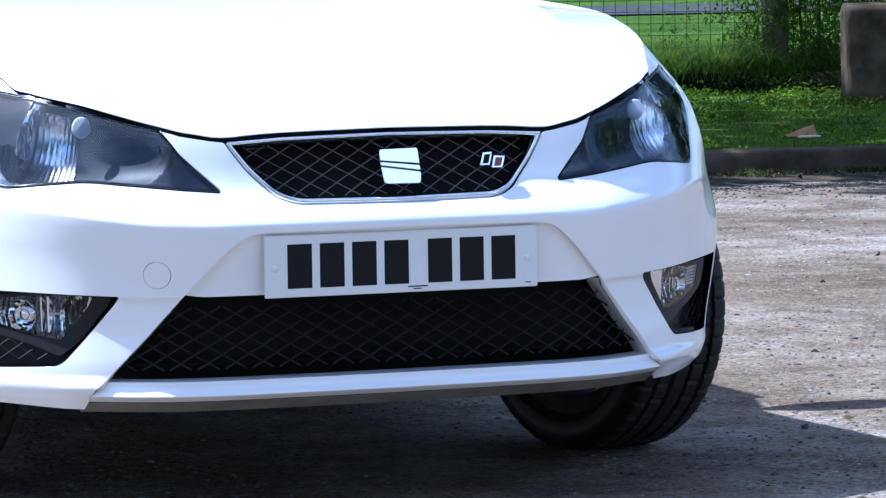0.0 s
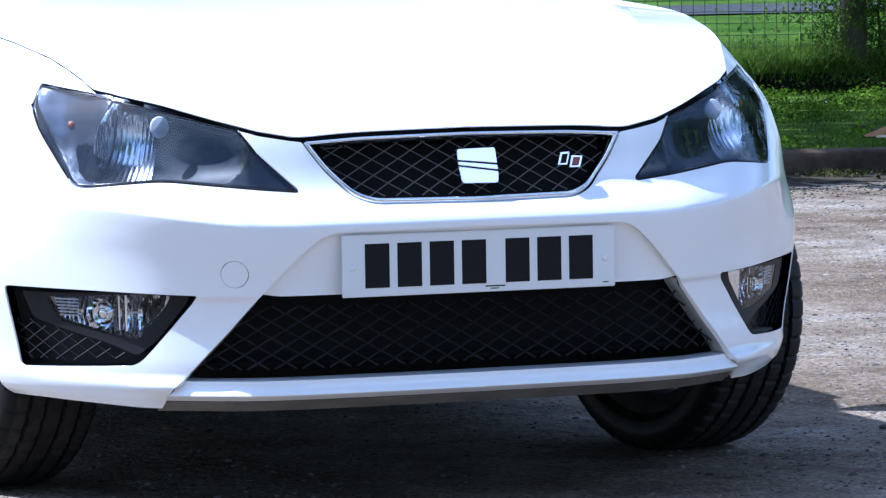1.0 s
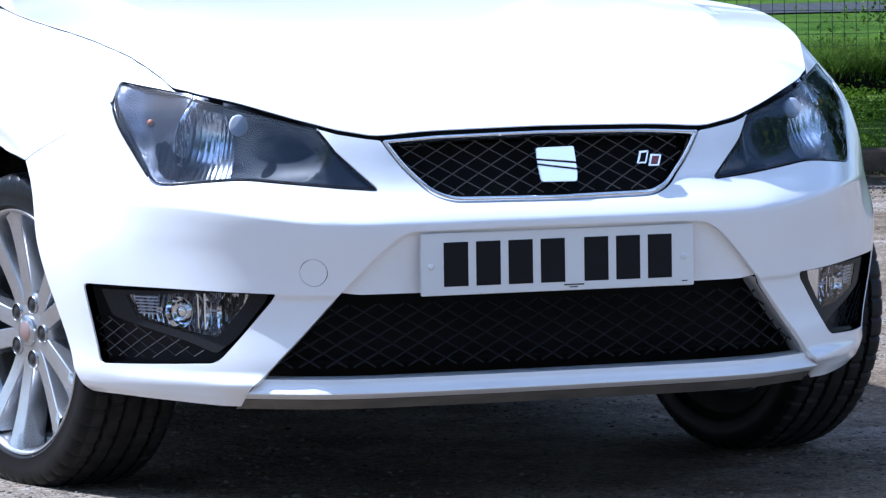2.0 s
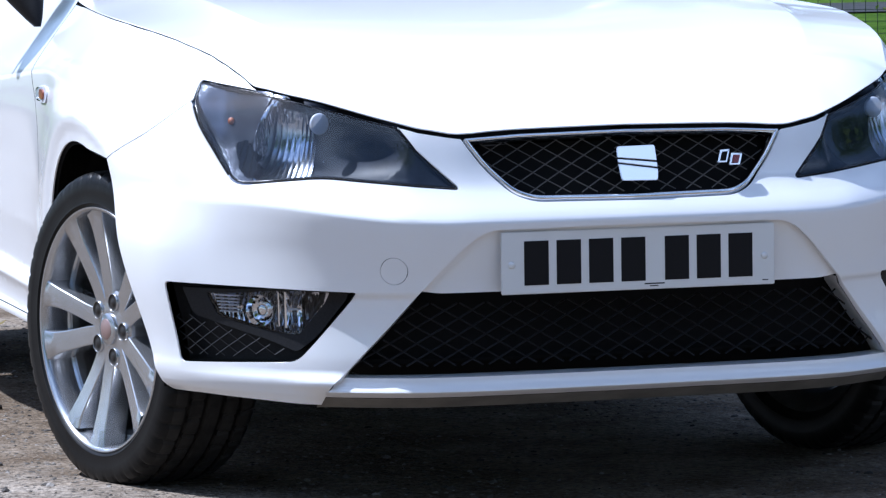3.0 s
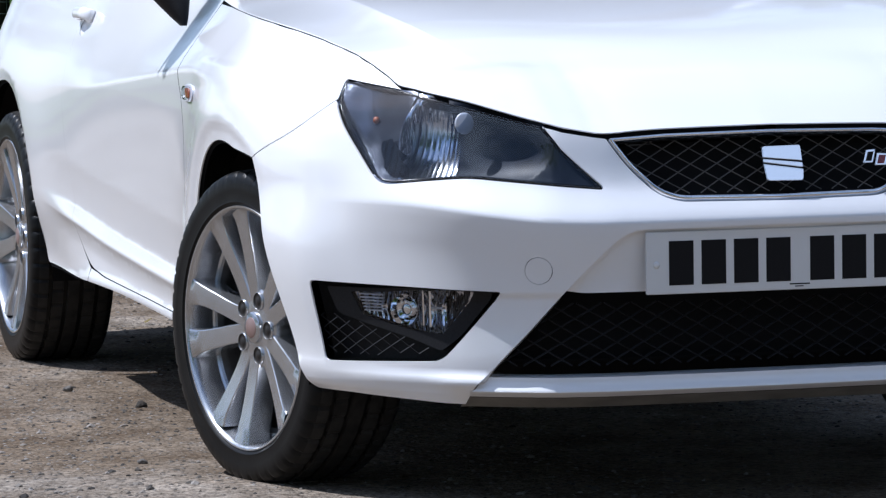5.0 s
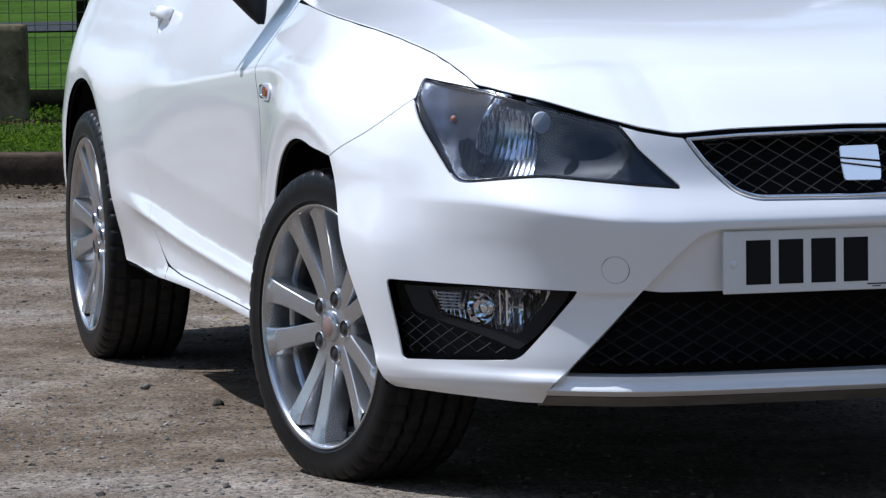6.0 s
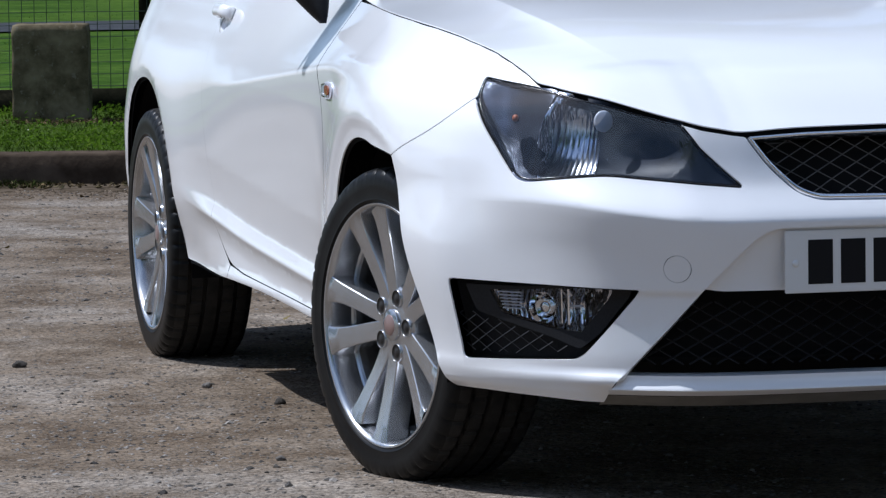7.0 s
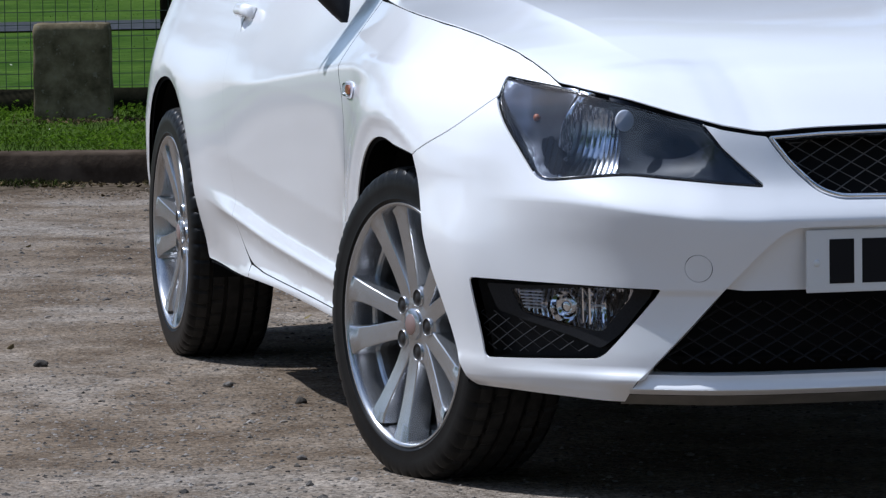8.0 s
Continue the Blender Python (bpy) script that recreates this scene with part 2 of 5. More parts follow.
def bonnet(x, y):
    y1 = min(max(y, rim_y[0]), 1.45)
    a = abs(x)
    xe, ze = max(edge_x(y1), .02), edge_z(y1)
    q = min(1.15, a / xe)
    zc = max(mid_z(y1), ze + .002)
    z = ze + (zc - ze) * (1 - q ** (2.2 + .6 * ease(.3, .9, y1)))
    near = ease(.45, .15, y)
    if near:
        b = min(a, FRONT[-1][0])
        z = near * (front_z(b) + rise(y - front_y(b))) + (1 - near) * z
    # a soft fold runs back from the emblem's sides to the screen
    h = a - fold_x(y1)
    z += .0130 * ease(.25, .6, y1) * (math.exp(-abs(h / .050) ** 1.02) if h > 0 else math.exp(-(h / .24) ** 2))
    return (x, y, z)


# ---- building tools ----
def mesh_of(name, bm, mat, smooth=True):
    me = bpy.data.meshes.new(name)
    bm.to_mesh(me)
    bm.free()
    me.materials.append(mat)
    if smooth:
        for p in me.polygons:
            p.use_smooth = True
    return me


def part(name, bm, mat, parent=None, label="", smooth=True):
    me = bm if isinstance(bm, bpy.types.Mesh) else mesh_of(name, bm, mat, smooth)
    ob = new(name, me)
    if parent:
        ob.parent = parent
    return tagged(ob, label)


def sharpen(me, degrees=35):
    me.set_sharp_from_angle(angle=radians(degrees))
    return me


def box_bm(x0, x1, y0, y1, z0, z1, bevel=0.0, segments=2):
    bm = bmesh.new()
    bmesh.ops.create_cube(bm, size=1, matrix=Matrix.Translation(((x0 + x1) / 2, (y0 + y1) / 2, (z0 + z1) / 2)) @ Matrix.Diagonal((x1 - x0, y1 - y0, z1 - z0, 1)))
    if bevel:
        bmesh.ops.bevel(bm, geom=bm.edges[:], offset=bevel, segments=segments, affect="EDGES", clamp_overlap=True)
    return bm


def lathe(profile, steps=96, close=False):
    """A solid of turning about the local x axis from (x, radius) pairs."""
    bm = bmesh.new()
    rings = []
    for k in range(steps):
        a = 2 * math.pi * k / steps
        rings.append([bm.verts.new((x, r * math.cos(a), r * math.sin(a))) for x, r in profile])
    n = len(profile)
    for k in range(steps):
        p, q = rings[k], rings[(k + 1) % steps]
        for i in range(n if close else n - 1):
            j = (i + 1) % n
            bm.faces.new((p[i], p[j], q[j], q[i]))
    return bm


def rounded(points, step=0.012):
    """A closed loop from (u, v, radius) corners; radius 0 keeps the corner."""
    out = []
    n = len(points)
    for i, (u, v, r) in enumerate(points):
        p, a, b = Vector((u, v)), Vector(points[i - 1][:2]), Vector(points[(i + 1) % n][:2])
        if not r:
            out.append(p)
            continue
        da, db = (a - p), (b - p)
        r1 = min(r, da.length * .48, db.length * .48)
        p0, p1 = p + da.normalized() * r1, p + db.normalized() * r1
        for k in range(6):
            t = k / 5
            out.append(p0 * (1 - t) ** 2 + p * 2 * t * (1 - t) + p1 * t * t)
    dense = []
    for i, p in enumerate(out):
        q = out[(i + 1) % len(out)]
        m = max(1, int((q - p).length / step + .5))
        dense += [p + (q - p) * (k / m) for k in range(m) if (q - p).length > 1e-6]
    return [(p.x, p.y) for p in dense]


def inside(points, loops):
    """Which points lie inside the loops (even-odd)."""
    pts = np.asarray(points, float)
    hit = np.zeros(len(pts), bool)
    for loop in loops:
        a = np.asarray(loop, float)
        b = np.roll(a, -1, 0)
        for (x0, y0), (x1, y1) in zip(a, b):
            if y0 == y1:
                continue
            c = ((y0 > pts[:, 1]) != (y1 > pts[:, 1])) & (pts[:, 0] < (x1 - x0) * (pts[:, 1] - y0) / (y1 - y0) + x0)
            hit ^= c
    return hit


def fill(loops, step, lines=()):
    """Triangles over the area between closed loops of (u, v): vertices, triangles, loop ranges."""
    verts, edges, ranges = [], [], []
    for loop in loops:
        i0 = len(verts)
        verts += [Vector(p) for p in loop]
        edges += [(i0 + k, i0 + (k + 1) % len(loop)) for k in range(len(loop))]
        ranges.append((i0, len(loop)))
    for line in lines:
        ok = inside(line, loops)
        ep = np.array([tuple(v) for v in verts])
        last = None
        for p, k in zip(line, ok):
            if k and np.min(np.hypot(ep[:, 0] - p[0], ep[:, 1] - p[1])) > .004:
                verts.append(Vector(p))
                if last is not None:
                    edges.append((last, len(verts) - 1))
                last = len(verts) - 1
            else:
                last = None
    edge_pts = np.array([tuple(v) for v in verts])
    lo, hi = edge_pts.min(0), edge_pts.max(0)
    us, vs = np.arange(lo[0] + step / 2, hi[0], step), np.arange(lo[1] + step / 2, hi[1], step)
    grid = np.array([(u + (step / 2 if j % 2 else 0), v) for j, v in enumerate(vs) for u in us])
    if len(grid):
        grid = grid[inside(grid, loops)]
        keep = []
        for k in range(0, len(grid), 2000):
            g = grid[k:k + 2000]
            d = np.min(np.hypot(g[:, None, 0] - edge_pts[None, :, 0], g[:, None, 1] - edge_pts[None, :, 1]), 1)
            keep.append(g[d > step * .55])
        verts += [Vector(p) for p in np.concatenate(keep)] if keep else []
    vo, eo, fo, ov, oe, of = delaunay_2d_cdt(verts, edges, [], 0, 1e-7)
    vo = [(v.x, v.y) for v in vo]
    mid = [((vo[f[0]][0] + vo[f[1]][0] + vo[f[2]][0]) / 3, (vo[f[0]][1] + vo[f[1]][1] + vo[f[2]][1]) / 3) for f in fo]
    ok = inside(mid, loops)
    return vo, [f for f, k in zip(fo, ok) if k]


def sheet(name, loops, surface, mat, parent=None, step=0.014, out=0.0, depth=0.012, label="", flip=False, lines=()):
    """A panel of a curved skin: the area between the loops laid on surface(u, v), moved outwards by out, with its rim turned in by depth."""
    uv, tris = fill(loops, step, lines)
    h = 2e-3
    sign = -1 if flip else 1
    pos, nor = [], []
    for u, v in uv:
        p = Vector(surface(u, v))
        n = ((Vector(surface(u + h, v)) - Vector(surface(u - h, v))).cross(Vector(surface(u, v + h)) - Vector(surface(u, v - h)))).normalized() * sign
        pos.append(p + n * out)
        nor.append(n)
    faces = []
    for f in tris:
        a, b, c = (pos[i] for i in f)
        faces.append(tuple(f) if (b - a).cross(c - a).dot(nor[f[0]]) > 0 else tuple(reversed(f)))
    used = {}
    for f in faces:
        for i in range(3):
            e = (f[i], f[(i + 1) % 3])
            used[e] = used.get(e, 0) + 1
    rim = [e for e in used if (e[1], e[0]) not in used]
    normals = list(nor)
    if depth:
        top, low = {}, {}
        for e in rim:
            a, b = e
            side = (pos[b] - pos[a]).cross(nor[a]).normalized()
            for i in e:
                for store, off in ((top, 0.0), (low, depth)):
                    if i not in store:
                        store[i] = len(pos)
                        pos.append(pos[i] - nor[i] * off)
                        normals.append(Vector((0, 0, 0)))
                    normals[store[i]] = normals[store[i]] + side
            faces.append((top[b], top[a], low[a], low[b]))
        for i in list(top.values()) + list(low.values()):
            normals[i] = normals[i].normalized()
        for i in top:
            normals[top[i]] = (normals[top[i]] + nor[i] * 1.6).normalized()
    me = bpy.data.meshes.new(name)
    me.from_pydata([tuple(p) for p in pos], [], faces)
    me.materials.append(mat)
    for p in me.polygons:
        p.use_smooth = True
    me.normals_split_custom_set_from_vertices([tuple(n) for n in normals])
    return part(name, me, mat, parent, label)


def mirrored(loop):
    return [(-u, v) for u, v in reversed(loop)]


def inset(loop, by):
    """The loop moved inwards (a counter-clockwise loop) by that much."""
    n = len(loop)
    area = sum(loop[i][0] * loop[(i + 1) % n][1] - loop[(i + 1) % n][0] * loop[i][1] for i in range(n))
    s = 1 if area > 0 else -1
    out = []
    for i in range(n):
        a, p, b = Vector(loop[i - 1]), Vector(loop[i]), Vector(loop[(i + 1) % n])
        d = ((p - a).normalized() + (b - p).normalized())
        d = d.normalized() if d.length > 1e-6 else (b - p).normalized()
        out.append((p.x - d.y * by * s, p.y + d.x * by * s))
    return out


def at_y(y):
    """The way along the outline to the flank's point at that y."""
    lo, hi = 0.3, S_END - .9
    for _ in range(40):
        mid = (lo + hi) / 2
        lo, hi = (mid, hi) if plan_y(mid) < y else (lo, mid)
    return lo


# ---- lines of the skin that its panels follow ----
def drop(a):
    return .033 * ease(.34, .75, a)


SPAN = [k * .012 for k in range(-100, 101)]
NOSE_LINES = [[(u, z + drop(abs(u))) for u in SPAN] for z in (.513, .524, .530, .534, .538, .543, .553, .567)]
NOSE_LINES += [[(u, z) for u in SPAN] for z in (.216, .230, .240, .2455, .251, .259, .396, .405, .414)]
FLANK_LINES = []
for sg in (-1, 1):
    way = [sg * (1.16 + k * .014) for k in range(190)]
    FLANK_LINES += [[(u, shoulder_z(plan_y(abs(u))) + h) for u in way] for h in (-.030, -.012, -.005, .0, .005, .012, .030)]
    FLANK_LINES += [[(u, ridge_z(plan_y(abs(u))) + h) for u in way if 1.1 < plan_y(abs(u)) < 2.85] for h in (-.05, -.026, -.012, -.004, .003, .012, .026, .04, .055, .07, .09, .11, .13)]
    FLANK_LINES += [[(sg * (1.16 + k * .012), z) for k in range(45)] for z in (.779, .785, .791, .795, .800, .806)]
    FLANK_LINES += [[(u, z) for u in way] for z in (.232, .240, .248, .256, .264, .272, .280, .290)]

# ---- the car ----
car = tagged(new("car"), "white three-door hatchback car parked on the gravel", "car")
G = .0007


def loop_of(points, gap=G):
    return inset(rounded(points), gap)


def backing(loops):
    """Dark sealing behind the gaps round a panel."""
    sheet("seam_seal", [inset(loops[0], -.007)] + loops[1:], skin, DARK, car, .04, -.0085, 0)


def both(name, points, surface, mat, step=.014, out=0.0, depth=.003, holes=(), gap=G, parent=None, label=""):
    made = []
    for sign in (-1, 1):
        loops = [loop_of(points, gap)] + [loop_of(h, -gap) for h in holes]
        if sign < 0:
            loops = [mirrored(q) for q in loops]
        made.append(sheet(name, loops, surface, mat, parent or car, step, out, depth, label, False, FLANK_LINES))
        backing(loops)
    return made


def skin_normal(u, v):
    h = 2e-3
    return ((Vector(skin(u + h, v)) - Vector(skin(u - h, v))).cross(Vector(skin(u, v + h)) - Vector(skin(u, v - h)))).normalized()


def arch(cy, r, a0, a1, n=26):
    return [(at_y(cy + r * math.cos(radians(a0 + (a1 - a0) * k / n))), WHEEL_Z + r * math.sin(radians(a0 + (a1 - a0) * k / n)), 0) for k in range(n + 1)]


HEADLIGHT = [(.942, .7825, .012), (.770, .7660, .05), (.621, .740, .05), (.455, .704, .006), (.3235, .5925, .010), (.453, .603, .04), (.586, .6145, .03), (.651, .610, .03), (.765, .600, .032), (.927, .748, .02)]
GRILLE = [(.311, .681, .006), (.273, .629, .02), (.227, .583, .03), (.190, .569, .03), (0, .5665, .05)]
FOG = [(.920, .4200, .010), (.699, .4165, .05), (.517, .411, .006), (.587, .3336, .03), (.633, .2865, .02), (.902, .2745, .012)]
HOURGLASS = [(.605, .190, 0), (.597, .205, 0), (.405, .4044, .03), (.330, .4815, .03), (.303, .506, .03), (.276, .5185, .02), (0, .5215, .1)]

# bonnet
rim_line = [skin(s, rim_z(abs(s)) + rim_gap(s))[:2] for s in np.linspace(-1.95, 1.95, 240)]
back_line = [(x, 1.245 + .16 * (x / .68) ** 2) for x in np.linspace(.672, -.672, 40)]
fold_lines = [[(sg * (fold_x(y) + d), y) for y in np.arange(.24, 1.24, .016)] for sg in (-1, 1) for d in (-.020, -.009, -.003, .0, .003, .009, .020)]
sheet("bonnet", [rim_line + back_line], bonnet, PAINT, car, .018, 0, .0025, "white painted bonnet", False, fold_lines)

# front bumper: one skin round the nose, with the openings cut out
half = [(0, .5215, 0)] + HOURGLASS[:-1][::-1]
half = half[:-1]
lower = [(.716, .211, .03), (.86, .2155, .03), (.968, .215, .01), (.994, .263, .03), (1.028, .371, .05), (1.077, .482, .05), (1.132, .605, .03), (1.149, .633, 0)]
upper = [(1.007, .692, .05), (.929, .746, .0)] + HEADLIGHT[3:9][::-1]
edge = [(.40, rim_z(.40) - .003, 0), (.34, rim_z(.34) - .003, 0)] + [(GRILLE[0][0], GRILLE[0][1], .004)] + GRILLE[1:4] + [(0, .5665, 0)]
right = half + lower + upper + edge
whole = right[1:-1] + [(0, .5665, 0)] + [(-u, v, r) for u, v, r in right[1:-1]][::-1] + [(0, .5215, 0)]
TOW = (-.4476, .4504)
tow_ring = [(TOW[0] + .0248 * math.cos(2 * math.pi * k / 40), TOW[1] + .0248 * math.sin(2 * math.pi * k / 40)) for k in range(40)]
bumper_loops = [loop_of(whole, .0022), loop_of(FOG, -.001), mirrored(loop_of(FOG, -.001)), tow_ring]
sheet("front_bumper", bumper_loops, skin, PAINT, car, .012, 0, .012, "white front bumper with large openings", False, NOSE_LINES)
sheet("tow_cover", [inset(tow_ring, .0013)], skin, PAINT, car, .008, .0004, .006, "round towing-eye cover")
sheet("cover_seal", [inset(tow_ring, -.004)], skin, DARK, car, .02, -.006, 0)
# deep returns of the openings, and dark sealing behind the joints
for sign in (-1, 1):
    bm = bmesh.new()
    rows = []
    for k in range(25):
        t = k / 24
        u, v = .600 - (.600 - .405) * t, .203 + (.4044 - .203) * t
        p = Vector(skin(sign * u, v))
        n = Vector(skin_normal(sign * u, v))
        rows.append([bm.verts.new(p - n * .011), bm.verts.new(p - n * .011 + Vector((-sign * .003, .055, .001)))])
    for a, b in zip(rows, rows[1:]):
        bm.faces.new((a[0], a[1], b[1], b[0]) if sign > 0 else (a[0], b[0], b[1], a[1]))
    part("intake_cheek", bm, PAINT, car)
    bm = bmesh.new()
    rows = []
    for t in np.linspace(.02, 1.94, 90):
        rows.append([bm.verts.new(Vector(skin(sign * t, rim_z(t) + d)) - Vector(skin_normal(sign * t, rim_z(t) + d)) * .012) for d in (-.014, .010)])
    for a, b in zip(rows, rows[1:]):
        bm.faces.new((a[0], b[0], b[1], a[1]))
    part("bonnet_seal", bm, DARK, car)
seal_line = [(1.149, .633), (1.007, .692), (.927, .748), (.765, .598), (.651, .608), (.586, .6125), (.453, .601), (.3235, .5905), (.455, .704)]
for sign in (-1, 1):
    bm = bmesh.new()
    rows = []
    for i in range(len(seal_line) - 1):
        a, b = Vector(seal_line[i]), Vector(seal_line[i + 1])
        d = (b - a).normalized()
        for t in np.linspace(0, 1, 12):
            q = a + (b - a) * t
            rows.append([bm.verts.new(Vector(skin(sign * (q.x - d.y * e), q.y + d.x * e)) - Vector(skin_normal(sign * q.x, q.y)) * .008) for e in (-.007, .007)])
    for a, b in zip(rows, rows[1:]):
        bm.faces.new((a[0], b[0], b[1], a[1]))
    part("joint_seal", bm, DARK, car)

# plate panel, lower lip
panel_half = [(.412, .4085, 0), (.346, .482, .03), (.316, .513, .03), (.286, .529, .02)]
plate_loop = panel_half + [(-u, v, r) for u, v, r in panel_half][::-1]
sheet("plate_panel", [rounded(plate_loop)], skin, PAINT, car, .016, -.013, .02, "recessed panel behind the number plate")
def lip_row(bm, v):
    reach = .5955 - (v - .1975) * .64
    return [bm.verts.new(Vector(skin(u, v, .014)) - skin_normal(u, v + .014) * .007 + Vector((0, 1.0 * max(0.0, .2275 - v), 0))) for u in np.linspace(-reach, reach, 97)]


def skinned(rows, bm):
    for a, b in zip(rows, rows[1:]):
        for i in range(len(a) - 1):
            bm.faces.new((a[i], a[i + 1], b[i + 1], b[i]))


bm = bmesh.new()
rows = [lip_row(bm, v) for v in (.2170, .2200, .2235, .2255, .2285, .231, .2335, .2365, .241, .246, .252, .2585)]
rows.append([bm.verts.new(w.co + Vector((0, .045, .002))) for w in rows[-1]])
skinned(rows, bm)
lip = part("front_lip", sharpen(mesh_of("front_lip", bm, PAINT), 40), PAINT, car, "painted lower lip")
# the lip's lower band is a part of its own, in mottled grey
bm = bmesh.new()
rows = [lip_row(bm, v) for v in (.194, .2005, .206, .211, .2155)]
rows.append([bm.verts.new(w.co + Vector((0, .012, .0015))) for w in rows[-1]])
skinned(rows, bm)
part("lip_valance", sharpen(mesh_of("lip_valance", bm, VALANCE), 40), VALANCE, lip, "mottled grey valance under the lip")

# wings, doors, sills and the tail
wing = [(1.149, .633, 0)] + arch(WHEEL_Y, .358, 103, 0)[0:] + [(at_y(1.163), .262, 0), (at_y(1.297), .262, 0), (at_y(1.2912), .40, .05), (at_y(1.2875), .70, .05), (1.888, .774, .04), (1.934, .848, .04), (1.935, rim_z(1.935) - .006, 0)]
wing += [(s, rim_z(s) - (.0010 if s > .8 else .003), 0) for s in (1.8, 1.6, 1.4, 1.25, 1.12, 1.03, .95, .8875, .82, .776)] + [(.942, .7832, .012), (.927, .748, 0), (1.007, .692, .05)]
both("front_wing", wing, skin, PAINT, .011)
door = [(at_y(1.300), .2600, .01), (at_y(2.15), .2870, .03), (at_y(2.28), .2985, .05), (at_y(2.40), .345, .06), (at_y(2.47), .43, .06), (at_y(2.535), .62, .06), (at_y(2.62), .80, .06), (at_y(2.64), .945, 0), (at_y(2.0), .93, 0), (1.940, .905, 0), (1.937, .848, .04), (1.892, .774, .04), (at_y(1.2895), .70, .05), (at_y(1.2935), .40, .05)]
CUP_U = at_y(2.550)
cup_hole = [(CUP_U + .034 * math.cos(t), .822 + .020 * math.sin(t), 0) for t in np.linspace(0, 2 * math.pi, 32, endpoint=False)]
both("door", door, skin, PAINT, .011, depth=0, holes=[cup_hole], label="white front door")
sill = [(at_y(1.300), .2415, .01), (at_y(2.00), .2640, .05), (at_y(2.285), .2665, .002), (at_y(2.2845), .2967, .004), (at_y(2.15), .2862, .03), (at_y(1.300), .2592, .005)]
both("sill", sill, skin, PAINT, .014, depth=0)
quarter = [(at_y(2.2855), .2970, 0), (at_y(2.2855), .2665, .004), (at_y(2.868), .266, .02)] + arch(WHEEL_Y + WHEEL_BASE, .378, 172, 0) + [(at_y(3.66), .25, 0), (S_END, .25, 0), (S_END, .93, 0), (at_y(3.5), .95, 0), (at_y(2.6388), .945, 0), (at_y(2.6188), .80, .06), (at_y(2.5338), .62, .06), (at_y(2.4688), .43, .06), (at_y(2.3988), .344, .06)]
both("rear_quarter_panel", quarter, skin, PAINT, .018, depth=0)


# cabin: pillars, glass and roof
def belt(y):
    z = .905 + .04 * ease(1.4, 2.6, y)
    return Vector(skin(at_y(min(y, 3.6)), z))


def flank_glass(u, v):
    """The cabin's flank; u is y, signed by the side; v runs from the belt (0) to the roof (1)."""
    y = abs(u)
    b = belt(y)
    top_z = 1.36 + .035 * math.sin(math.pi * min(1, max(0, (y - 1.7) / 2.2)))
    x = b.x + (.545 - b.x) * v + .02 * math.sin(math.pi * v)
    return (math.copysign(x, u), y, b.z + (top_z - b.z) * v)


def screen(x, v):
    return (x * (.67 - .15 * v), 1.25 + .15 * x * x + .66 * v + .02 * math.sin(math.pi * v) * -1, .935 + .035 * (1 - x * x) + (.43) * v + .06 * v * (1 - v))


def roof(x, y):
    t = min(1, max(0, (y - 1.75) / 1.9))
    return (x, y, 1.365 + .035 * math.sin(math.pi * min(1, max(0, (y - 1.7) / 2.2))) + .035 * (1 - (x / .56) ** 2) - .03 * max(0, y - 3.3))


def rear_screen(x, v):
    return (x * (.60 - .07 * v), 3.93 - .42 * v, .93 + .42 * v + .03 * (1 - x * x))


pillar = [(1.42, .0, 0), (3.72, .0, 0), (3.45, .99, .05), (1.95, .99, .05)]
pane = [(1.62, .06, .04), (3.20, .06, .10), (3.05, .90, .06), (2.06, .90, .06)]
for side in (-1, 1):
    loops = [rounded(pillar, .04), rounded(pane, .04)]
    inner = [rounded(pane, .04)]
    if side < 0:
        loops, inner = [mirrored(q) for q in loops], [mirrored(q) for q in inner]
    sheet("cabin_side", loops, flank_glass, PAINT, car, .05, 0, .03)
    sheet("side_window", inner, flank_glass, GLASS, car, .08, -.008, 0).visible_shadow = False
sheet("windscreen", [rounded([(-1, 0, 0), (1, 0, 0), (1, 1, 0), (-1, 1, 0)], .06)], screen, GLASS, car, .08, 0, .006)
sheet("roof", [rounded([(-.555, 1.87, 0), (.555, 1.87, 0), (.545, 3.5, .05), (-.545, 3.5, .05)], .06)], roof, PAINT, car, .07, 0, .03)
sheet("rear_window", [rounded([(-1, 0, 0), (1, 0, 0), (1, 1, 0), (-1, 1, 0)], .06)], rear_screen, GLASS, car, .08, 0, .006, flip=True)

# dark insides: floor, engine bay, wheel wells
# unseen blockers added so sun through the lamps can't leak onto the lip
part("lip_light_blocker", box_bm(-.46, .46, .085, .165, .425, .555, .02), DARK, car)
for sx in (-1, 1):
    part("lamp_light_blocker", box_bm(min(sx * .30, sx * .62), max(sx * .30, sx * .62), .19, .60, .565, .575), DARK, car, smooth=False)
part("underside", box_bm(-.66, .66, .62, 3.75, .215, .27), DARK, car, smooth=False)
part("engine_bay", box_bm(-.46, .46, .17, 1.25, .24, .66, .03), DARK, car)
part("cabin_floor", box_bm(-.68, .68, 1.25, 3.8, .24, .62, .03), SEAT, car)
for sx in (-1, 1):
    for wy, r in ((WHEEL_Y, .366), (WHEEL_Y + WHEEL_BASE, .386)):
        bm = bmesh.new()
        rows = []
        for k in range(33):
            a = radians(-12 + 204 * k / 32)
            rows.append([bm.verts.new((sx * x, wy + rr * math.cos(a), WHEEL_Z + rr * math.sin(a))) for x, rr in ((.765, r), (.50, r), (.50, .05))])
        for p, q in zip(rows, rows[1:]):
            for i in range(2):
                bm.faces.new((p[i], p[i + 1], q[i + 1], q[i]))
        part("wheel_well", bm, DARK, car)

# ---- wheels ----
GROOVES = (.056, .019, -.019, -.056)


